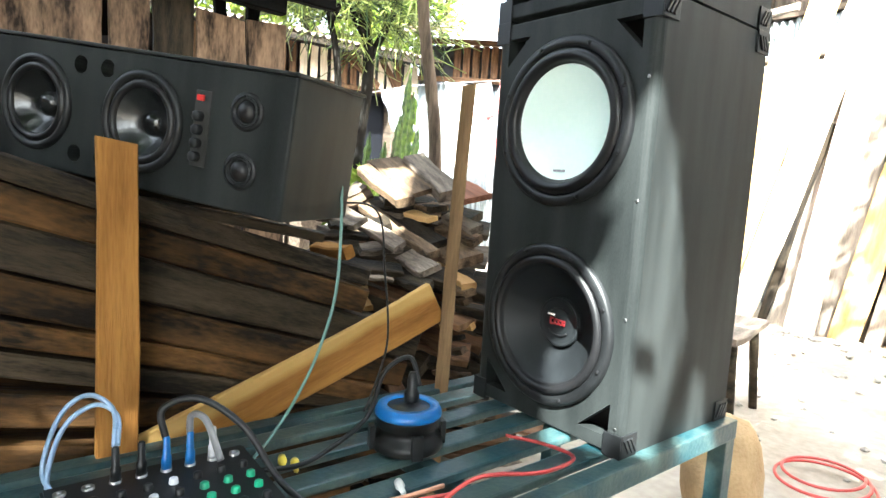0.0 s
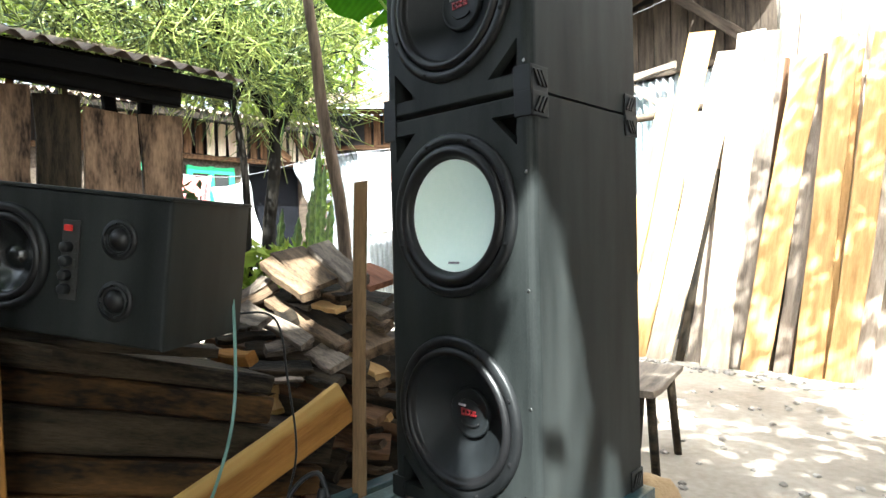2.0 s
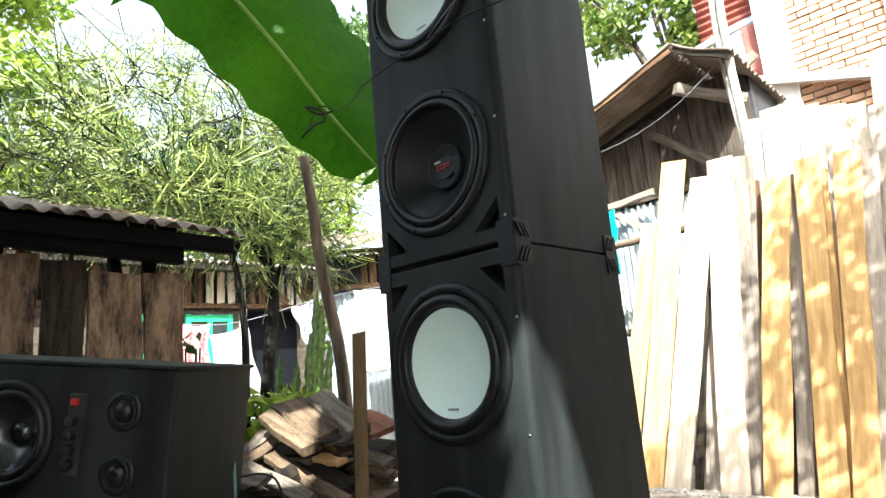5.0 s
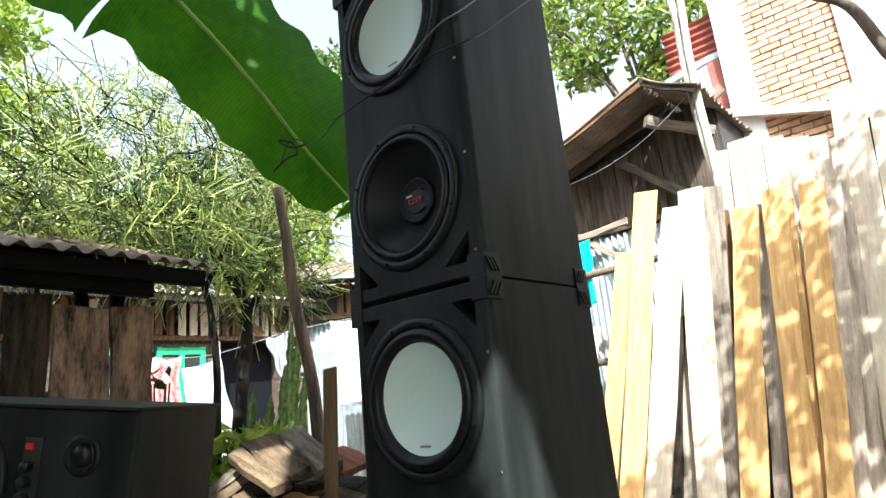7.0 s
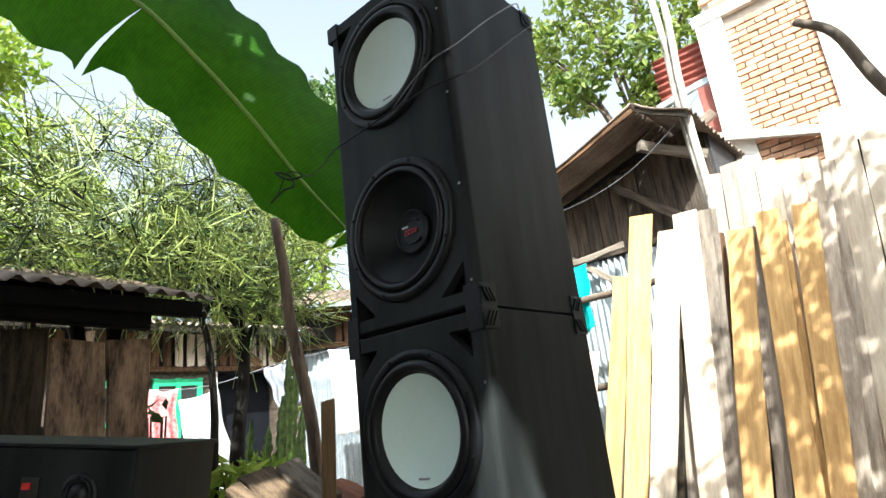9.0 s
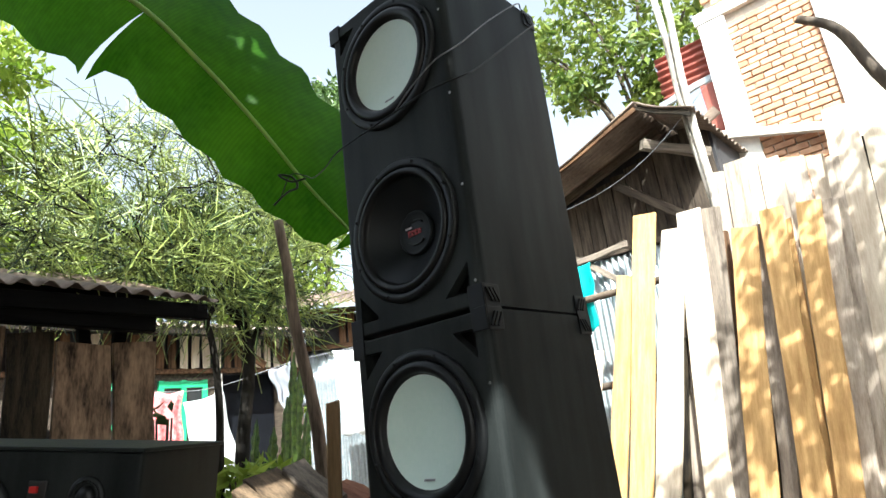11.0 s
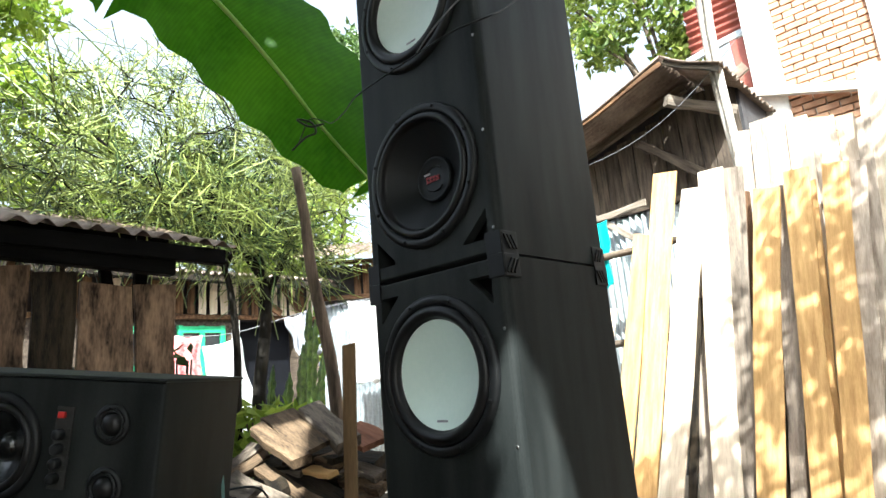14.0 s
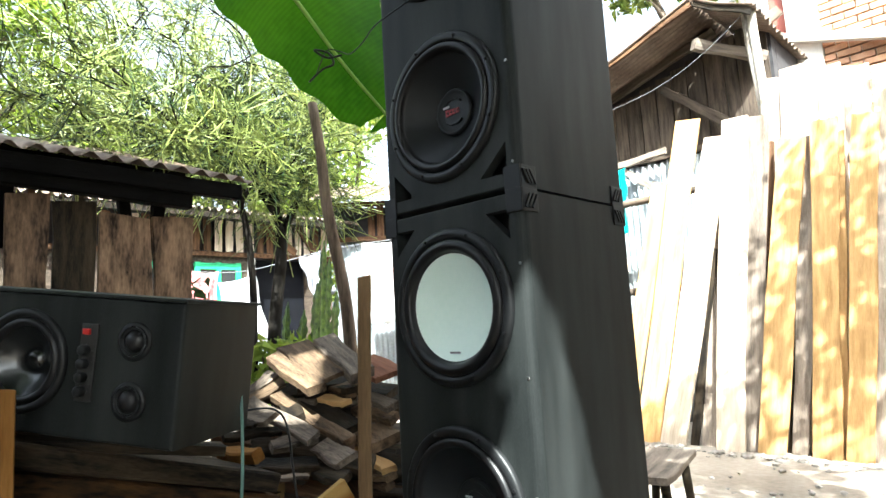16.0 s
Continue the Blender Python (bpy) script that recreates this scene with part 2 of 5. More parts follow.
TEAL_CABLE = material("pale teal cord", (0.09, 0.20, 0.18), (0.16, 0.29, 0.26), rough=0.5, vary=0.05)
GREY_CABLE = material("grey cable", (0.12, 0.12, 0.13), (0.22, 0.22, 0.23), rough=0.4)
RED_CABLE = material("red wire", (0.40, 0.03, 0.03), (0.55, 0.07, 0.06), rough=0.45)
COPPER = material("pink copper wire", (0.50, 0.22, 0.12), (0.70, 0.36, 0.24), rough=0.4)
GREEN_KNOB = material("green knobs", (0.01, 0.22, 0.11), (0.02, 0.34, 0.18), rough=0.4)
YELLOW_PLASTIC = material("yellow plug", (0.55, 0.40, 0.03), (0.65, 0.50, 0.06), rough=0.4)
SACK = material("tan sack", (0.30, 0.19, 0.09), (0.48, 0.33, 0.18), rough=0.9, scale=8, fine=90, bump=0.5)
GLASS = material("dark window glass", (0.012, 0.014, 0.016), (0.02, 0.022, 0.024), rough=0.15, bump=0, vary=0.1)


# ---- mesh helpers ----
def finish(name, bm, mat, parent=None, label="", smooth=False):
    me = bpy.data.meshes.new(name)
    bmesh.ops.recalc_face_normals(bm, faces=bm.faces)
    bm.to_mesh(me)
    bm.free()
    me.materials.append(mat)
    if smooth:
        me.shade_smooth()
    ob = new(name, me)
    if parent is not None:
        ob.parent = parent
    if label:
        tagged(ob, label)
    return ob


def part(name, bm, mat, parent, label="", smooth=False):
    return finish(name, bm, mat, parent, label, smooth)


def share(ob, m, parent=None):
    """Another object on the same mesh."""
    o = new(ob.name.split(".")[0], ob.data)
    o.parent = parent if parent is not None else ob.parent
    o.matrix_basis = m
    return o


def thing(name, m, label, category, group="", kind=""):
    ob = new(name)
    ob.empty_display_size = 0.05
    ob.matrix_basis = m
    return tagged(ob, label, category, group, kind)


def block(bm, x0, x1, y0, y1, z0, z1, bevel=0.0, m=None):
    r = bmesh.ops.create_cube(bm, size=1.0)
    vs = r["verts"]
    bmesh.ops.scale(bm, vec=(x1 - x0, y1 - y0, z1 - z0), verts=vs)
    bmesh.ops.translate(bm, vec=((x0 + x1) / 2, (y0 + y1) / 2, (z0 + z1) / 2), verts=vs)
    if bevel:
        es = list({e for v in vs for e in v.link_edges})
        out = bmesh.ops.bevel(bm, geom=es, offset=bevel, segments=2, affect="EDGES", profile=0.6)
        vs = list({v for f in out["faces"] for v in f.verts} | {v for v in vs if v.is_valid})
    if m is not None:
        bmesh.ops.transform(bm, matrix=m, verts=vs)
    return bm


def lathe(bm, profile, n=32, m=None, close=False):
    """Turns (radius, height) pairs about the y axis, which points out of the baffle as -y."""
    rings = []
    for r, h in profile:
        if r < 1e-6:
            rings.append([bm.verts.new((0, -h, 0))])
        else:
            rings.append([bm.verts.new((r * math.cos(2 * math.pi * k / n), -h, r * math.sin(2 * math.pi * k / n))) for k in range(n)])
    for a, b in zip(rings, rings[1:]):
        for k in range(n):
            va = [a[0]] if len(a) == 1 else [a[k], a[(k + 1) % n]]
            vb = [b[0]] if len(b) == 1 else [b[(k + 1) % n], b[k]]
            if len(va) + len(vb) > 2:
                bm.faces.new(va + vb)
    if m is not None:
        bmesh.ops.transform(bm, matrix=m, verts=[v for ring in rings for v in ring])
    return bm


def tube(bm, pts, radius, n=6, taper=1.0):
    """A round rod along points; radius runs from radius to radius * taper."""
    pts = [Vector(p) for p in pts]
    prev, up = None, None
    for i, p in enumerate(pts):
        d = (pts[min(i + 1, len(pts) - 1)] - pts[max(i - 1, 0)]).normalized()
        if up is None:
            up = d.orthogonal().normalized()
        else:
            up = (up - d * up.dot(d)).normalized()
        side = d.cross(up)
        r = radius * (1 + (taper - 1) * i / (len(pts) - 1))
        ring = [bm.verts.new(p + r * (math.cos(2 * math.pi * k / n) * up + math.sin(2 * math.pi * k / n) * side)) for k in range(n)]
        if prev:
            for k in range(n):
                bm.faces.new((prev[k], prev[(k + 1) % n], ring[(k + 1) % n], ring[k]))
        else:
            bm.faces.new(ring)
        prev = ring
    bm.faces.new(prev)
    return bm


def curve_points(ctrl, n=24):
    """A smooth line through control points."""
    c = [Vector(p) for p in ctrl]
    c = [2 * c[0] - c[1]] + c + [2 * c[-1] - c[-2]]
    out = []
    for i in range(1, len(c) - 2):
        for k in range(n // (len(c) - 3) + 1):
            t = k / (n // (len(c) - 3) + 1)
            a, b, d, e = c[i - 1], c[i], c[i + 1], c[i + 2]
            out.append(0.5 * (2 * b + (d - a) * t + (2 * a - 5 * b + 4 * d - e) * t * t + (3 * b - a - 3 * d + e) * t ** 3))
    out.append(c[-2])
    return out


def board_mesh(length, width, thick, rng, bend=0.0, steps=8, rough=0.006, taper=0.0):
    """A sawn board along x from 0, uneven along its edges, a little bowed."""
    bm = bmesh.new()
    prev = None
    ph = rng.random() * 9
    for i in range(steps + 1):
        f = i / steps
        x = length * f
        w = width * (1 - taper * f) / 2
        a = rough * math.sin(ph + f * 9) + rng.uniform(-rough, rough) * 0.5
        b = rough * math.sin(ph * 2 + f * 7) + rng.uniform(-rough, rough) * 0.5
        zc = bend * 4 * f * (1 - f)
        c = min(0.12 * thick, 0.006)
        t = thick / 2
        skew = rng.uniform(-0.01, 0.01) if i in (0, steps) else 0
        sec = [(-w + a + c, -t), (w + b - c, -t), (w + b, -t + c), (w + b, t - c), (w + b - c, t), (-w + a + c, t), (-w + a, t - c), (-w + a, -t + c)]
        ring = [bm.verts.new((x + skew * (y / max(w, 0.01)), y, z + zc)) for y, z in sec]
        if prev:
            for k in range(8):
                bm.faces.new((prev[k], prev[(k + 1) % 8], ring[(k + 1) % 8], ring[k]))
        else:
            bm.faces.new(ring)
        prev = ring
    bm.faces.new(prev)
    return bm


def aim(a, b, face=(0, 0, 1)):
    """A pose at a with x towards b and z as near to face as it can be."""
    a, b = Vector(a), Vector(b)
    x = (b - a).normalized()
    z = Vector(face)
    z = (z - x * z.dot(x)).normalized()
    y = z.cross(x)
    m = Matrix((x, y, z)).transposed().to_4x4()
    m.translation = a
    return m


def board(name, a, b, width, thick, mat, label, category="board", group="", face=(0, 0, 1), bend=0.0, rng=random, rough=0.006, taper=0.0, parent=None):
    a, b = Vector(a), Vector(b)
    ob = finish(name, board_mesh((b - a).length, width, thick, rng, bend, rough=rough, taper=taper), mat)
    ob.matrix_basis = aim(a, b, face)
    if parent is not None:
        ob.parent = parent
    else:
        tagged(ob, label, category, group)
    return ob


def leaf_cloud(name, centres, count, size, mat, rng, parent, spread, flat=0.75):
    """Many small leaves, folded along the middle, round the given centres."""
    verts, faces = [], []
    for _ in range(count):
        c, r = centres[int(rng.integers(len(centres)))]
        d = rng.normal(size=3)
        d /= np.linalg.norm(d)
        p = np.array(c) + d * r * rng.random() ** 0.45 * np.array((1, 1, flat))
        s = size * rng.uniform(0.6, 1.35)
        ax = rng.normal(size=3)
        ax /= np.linalg.norm(ax)
        side = np.cross(ax, rng.normal(size=3))
        side /= np.linalg.norm(side)
        up = np.cross(ax, side)
        k = len(verts)
        verts += [p, p + ax * s * 0.5 + side * s * 0.26 + up * s * 0.1, p + ax * s - up * s * 0.08, p + ax * s * 0.5 - side * s * 0.26 + up * s * 0.1]
        faces += [(k, k + 1, k + 2), (k, k + 2, k + 3)]
    me = bpy.data.meshes.new(name)
    me.from_pydata([tuple(v) for v in verts], [], faces)
    me.materials.append(mat)
    ob = new(name, me)
    ob.parent = parent
    return ob


def corrugated(name, x0, x1, y0, y1, mat, pitch=0.076, depth=0.018, sag=0.0, rng=random, steps=5):
    """A corrugated sheet in its own xy plane, waves running along y."""
    verts, faces = [], []
    n = int((x1 - x0) / pitch * 6)
    for j in range(steps + 1):
        g = j / steps
        for i in range(n + 1):
            x = x0 + (x1 - x0) * i / n
            edge = (0.012 * math.sin(x * 31) if j in (0, steps) else 0)
            verts.append((x, y0 + (y1 - y0) * g + edge, depth * math.sin(2 * math.pi * x / pitch) - sag * 4 * g * (1 - g) + 0.008 * math.sin(x * 3 + g * 5)))
    for j in range(steps):
        for i in range(n):
            a = j * (n + 1) + i
            faces.append((a, a + 1, a + n + 2, a + n + 1))
    me = bpy.data.meshes.new(name)
    me.from_pydata(verts, [], faces)
    me.materials.append(mat)
    me.shade_smooth()
    ob = new(name, me)
    thick = ob.modifiers.new("thickness", "SOLIDIFY")
    thick.thickness = 0.003
    return ob


def cloth(name, w, h, mat, m, label, folds=3, depth=0.03, ragged=0.02, seed=1, category="laundry"):
    r = random.Random(seed)
    n, k = 22, 16
    bm = bmesh.new()
    grid = [[bm.verts.new((w * i / n + 0.015 * math.sin(j * 0.7 + seed), depth * math.sin(folds * 2 * math.pi * i / n + seed + 0.12 * j) * (0.3 + j / k), -h * j / k - (ragged * math.sin(i * 0.9 + seed) if j == k else 0) - 0.03 * math.sin(math.pi * i / n))) for i in range(n + 1)] for j in range(k + 1)]
    for j in range(k):
        for i in range(n):
            bm.faces.new((grid[j][i], grid[j][i + 1], grid[j + 1][i + 1], grid[j + 1][i]))
    ob = finish(name, bm, mat, smooth=True)
    thick = ob.modifiers.new("thickness", "SOLIDIFY")
    thick.thickness = 0.004
    ob.matrix_basis = m
    return tagged(ob, label, category)


# ---- ground ----
def build_ground():
    xs = np.concatenate([np.linspace(-200, -12, 12), np.linspace(-10, 8, 110), np.linspace(12, 200, 12)])
    ys = np.concatenate([np.linspace(-200, -8, 12), np.linspace(-6, 10, 100), np.linspace(12, 200, 12)])
    verts, faces = [], []
    for y in ys:
        for x in xs:
            near = abs(x) < 11 and abs(y) < 11
            verts.append((x, y, (0.02 * noise.noise((x * 1.3, y * 1.3, 0)) + 0.010 * noise.noise((x * 5, y * 5, 3))) if near else 0.0))
    nx = len(xs)
    for j in range(len(ys) - 1):
        for i in range(nx - 1):
            a = j * nx + i
            faces.append((a, a + 1, a + nx + 1, a + nx))
    me = bpy.data.meshes.new("ground")
    me.from_pydata(verts, [], faces)
    me.materials.append(SOIL)
    me.shade_smooth()
    tagged(new("ground", me), "dry pale trodden soil of a yard", "ground", kind="structure")


build_ground()


# ---- loudspeakers ----
def plate_with_holes(bm, w, h, holes, y, deep):
    """A baffle in the plane y, from (0, 0) to (w, h), with holes that run back into the box."""
    edges = []

    def ring(pts):
        vs = [bm.verts.new((x, y, z)) for x, z in pts]
        es = [bm.edges.new((vs[k], vs[(k + 1) % len(vs)])) for k in range(len(vs))]
        edges.extend(es)
        return vs

    outer = ring([(0, 0), (w, 0), (w, h), (0, h)])
    loops = [ring(p) for p in holes]
    bmesh.ops.triangle_fill(bm, use_beauty=True, use_dissolve=False, edges=edges, normal=(0, -1, 0))
    for vs in loops:
        back = [bm.verts.new((v.co.x, y + deep, v.co.z)) for v in vs]
        for k in range(len(vs)):
            bm.faces.new((vs[k], vs[(k + 1) % len(vs)], back[(k + 1) % len(vs)], back[k]))
    return outer


def cabinet_body(w, d, h, holes, chamfer=0.022, flat=0.007):
    bm = bmesh.new()
    c, f = chamfer, min(flat, chamfer)
    inner = [[(x - c, z - f) for x, z in p] for p in holes]
    front = plate_with_holes(bm, w - 2 * c, h - 2 * f, inner, 0.0, 0.03)
    for v in bm.verts:
        v.co.x += c
        v.co.z += f
    prev = front
    for k in range(1, 6):
        th = math.pi / 2 * k / 5
        g, y = 1 - math.sin(th), c * (1 - math.cos(th))
        ring = [bm.verts.new(p) for p in ((c * g, y, f * g), (w - c * g, y, f * g), (w - c * g, y, h - f * g), (c * g, y, h - f * g))]
        for q in range(4):
            bm.faces.new((prev[q], prev[(q + 1) % 4], ring[(q + 1) % 4], ring[q]))
        prev = ring
    b = [bm.verts.new(p) for p in ((0, d, 0), (w, d, 0), (w, d, h), (0, d, h))]
    for q in range(4):
        bm.faces.new((prev[q], prev[(q + 1) % 4], b[(q + 1) % 4], b[q]))
    bm.faces.new(b[::-1])
    return bm


def circle(x, z, r, n=32):
    return [(x + r * math.cos(2 * math.pi * k / n), z + r * math.sin(2 * math.pi * k / n)) for k in range(n)]


def add_driver(parent, x, z, white):
    """A 15 inch driver: basket rim, rolled surround, cone, dust cap, screws."""
    at = pose(x, 0, z)
    driver = part("driver", lathe(bmesh.new(), [(0.196, -0.002), (0.196, 0.008), (0.190, 0.014), (0.176, 0.015), (0.170, 0.010), (0.168, -0.02)], 48), BLACK_PLASTIC, parent, "black basket rim of a big woofer", True)
    driver.matrix_basis = at @ Matrix.Diagonal((0.98, 0.98, 0.98, 1))
    s0 = 0.138 if white else 0.146
    roll = [(0.170, 0.006)] + [((0.170 + s0) / 2 + (0.170 - s0) / 2 * math.cos(math.pi * k / 8), 0.004 + 0.016 * math.sin(math.pi * k / 8)) for k in range(9)] + [(s0 - 0.004, 0.0)]
    part("surround", lathe(bmesh.new(), roll, 48), RUBBER, driver, "rolled rubber surround", True)
    if white:
        part("cone", lathe(bmesh.new(), [(s0, 0.001), (0.131, -0.002), (0.10, -0.014), (0.06, -0.024), (0.03, -0.028), (0, -0.029)], 48), WHITE_CONE, driver, "smooth pale greenish white cone", True)
        bm = bmesh.new()
        for k in range(6):
            block(bm, -0.018 + k * 0.006, -0.0135 + k * 0.006, -0.001, 0.001, -0.0025, 0.0025)
        mark = part("print", bm, LOGO_PALE if not white else GREY_CABLE, driver, "small grey print")
        mark.matrix_basis = pose(0, 0.0015, -0.112, -16, 0, 0)
    else:
        part("cone", lathe(bmesh.new(), [(s0, 0.001), (0.14, -0.004), (0.10, -0.034), (0.064, -0.056), (0.056, -0.06)], 48), PAPER_CONE, driver, "deep dark ribbed cone", True)
        part("dust_cap", lathe(bmesh.new(), [(0.062, -0.060), (0.062, -0.046), (0.059, -0.043), (0.055, -0.045), (0.050, -0.049), (0.02, -0.047), (0, -0.047)], 32), PAPER_CONE, driver, "round dark dust cap", True)
        bm = bmesh.new()
        for k, (wd, ht) in enumerate(((0.010, 0.018), (0.010, 0.016), (0.009, 0.015), (0.010, 0.013))):
            x0 = -0.026 + k * 0.0125
            block(bm, x0, x0 + wd, -0.0015, 0.0015, -ht / 2, -ht / 2 + 0.005)
            block(bm, x0, x0 + wd, -0.0015, 0.0015, ht / 2 - 0.005, ht / 2)
            block(bm, x0, x0 + 0.004, -0.0015, 0.0015, -ht / 2 + 0.005, ht / 2 - 0.005)
        part("emblem", bm, LOGO_RED, driver, "red printed emblem").matrix_basis = pose(0.0, 0.0445, 0.0)
        bm = bmesh.new()
        for k in range(3):
            block(bm, -0.034 + k * 0.008, -0.028 + k * 0.008, -0.0015, 0.0015, 0.014, 0.019)
        part("emblem_mark", bm, LOGO_PALE, driver, "small pale print").matrix_basis = pose(0.0, 0.0445, 0.0)
        for sgn in (1, -1):
            arc = [(0.032 * math.cos(a), 0.046, sgn * (0.014 + 0.020 * math.sin(a))) for a in np.linspace(0.5, 2.7, 9)]
            part("swoosh", tube(bmesh.new(), arc, 0.003, 5, 0.4), RUBBER, driver, "moulded black swoosh", True)
    first = None
    for k in range(8):
        a = 2 * math.pi * (k + 0.5) / 8
        m = pose(0.183 * math.cos(a), -0.0145, 0.183 * math.sin(a))
        if first is None:
            first = part("screw", lathe(bmesh.new(), [(0.0055, -0.002), (0.005, 0.002), (0.0025, 0.003), (0.0024, 0.001), (0, 0.001)], 10), RUBBER, driver)
            first.matrix_basis = m
        else:
            share(first, m)
    return driver


def add_corner(parent, w, d, h, cx, cy, cz):
    """A ribbed plastic corner; cx, cy, cz say which corner (0 or 1 each)."""
    t, s, tall = 0.004, 0.058, 0.050
    bm = bmesh.new()
    block(bm, -t, s * 0.72, -t, 0.0, -t, tall, 0.0018)
    block(bm, -t, 0.0, 0.0005, s, -t, tall, 0.0018)
    block(bm, 0.0005, s * 0.7, 0.0005, s * 0.8, -t, -0.0005)
    for k in range(3):
        slant = Matrix.Translation((-t - 0.001, 0.017 + k * 0.013, tall * 0.5)) @ pose(0, 0, 0, 32, 0, 0)
        block(bm, -0.003, 0.002, -0.003, 0.003, -0.019, 0.019, 0.001, slant)
    corner = part("corner_protector", bm, BLACK_PLASTIC, parent, "ribbed black plastic corner")
    corner.matrix_basis = Matrix.Translation((cx * w, cy * d, cz * h)) @ Matrix.Diagonal((-1 if cx else 1, -1 if cy else 1, -1 if cz else 1, 1))
    return corner


CAB_W, CAB_D, CAB_H = 0.46, 0.46, 0.965


def build_tower_cabinet(m, label, h, white_z, black_z):
    cab = thing("loudspeaker_cabinet", m, label, "loudspeaker", "stacked loudspeakers")
    w, d = CAB_W, CAB_D
    top, low = h - 0.04, 0.037
    holes = [circle(w / 2, black_z, 0.158), circle(w / 2, white_z, 0.158),
             [(0.038, top), (0.038, top - 0.068), (0.110, top)], [(w - 0.038, top), (w - 0.108, top), (w - 0.038, top - 0.068)],
             [(0.038, low), (0.115, low), (0.038, low + 0.074)], [(w - 0.033, low), (w - 0.033, low + 0.074), (w - 0.115, low)]]
    part("body", cabinet_body(w, d, h, holes), BLACK_BOX, cab, "matt black painted wooden box")
    bm = bmesh.new()
    block(bm, 0.02, w - 0.02, 0.075, 0.12, 0.02, h - 0.02)
    part("lining", bm, INSIDE, cab)
    add_driver(cab, w / 2, white_z, True)
    add_driver(cab, w / 2, black_z, False)
    for cx in (0, 1):
        for cy in (0, 1):
            for cz in (0, 1):
                add_corner(cab, w, d, h, cx, cy, cz)
    screw = None
    for z in (0.06, 0.30, 0.55, 0.80):
        mm = pose(w - 0.016, 0.0, z, 0, 0, 0)
        if screw is None:
            screw = part("panel_screw", lathe(bmesh.new(), [(0.004, 0.0), (0.003, 0.0012), (0, 0.0014)], 8), STEEL, cab, "small steel screw")
            screw.matrix_basis = mm
        else:
            share(screw, mm)
    return cab


BENCH_TOP = 0.50
build_tower_cabinet(pose(0, 0, BENCH_TOP), "tall matt black loudspeaker with two large woofers on the bench", CAB_H, 0.716, 0.243)
build_tower_cabinet(pose(-0.004, 0.004, BENCH_TOP + CAB_H + 0.008), "tall matt black loudspeaker with two large woofers stacked on another", CAB_H + 0.02, 0.745, 0.249)

# the long box on the timber: origin at its lower front end corner, x along the front
HS_U = Vector((0.845, 0.535, 0))
HS_TILT = -7.0
HS_L, HS_D, HS_H = 0.95, 0.262, 0.276


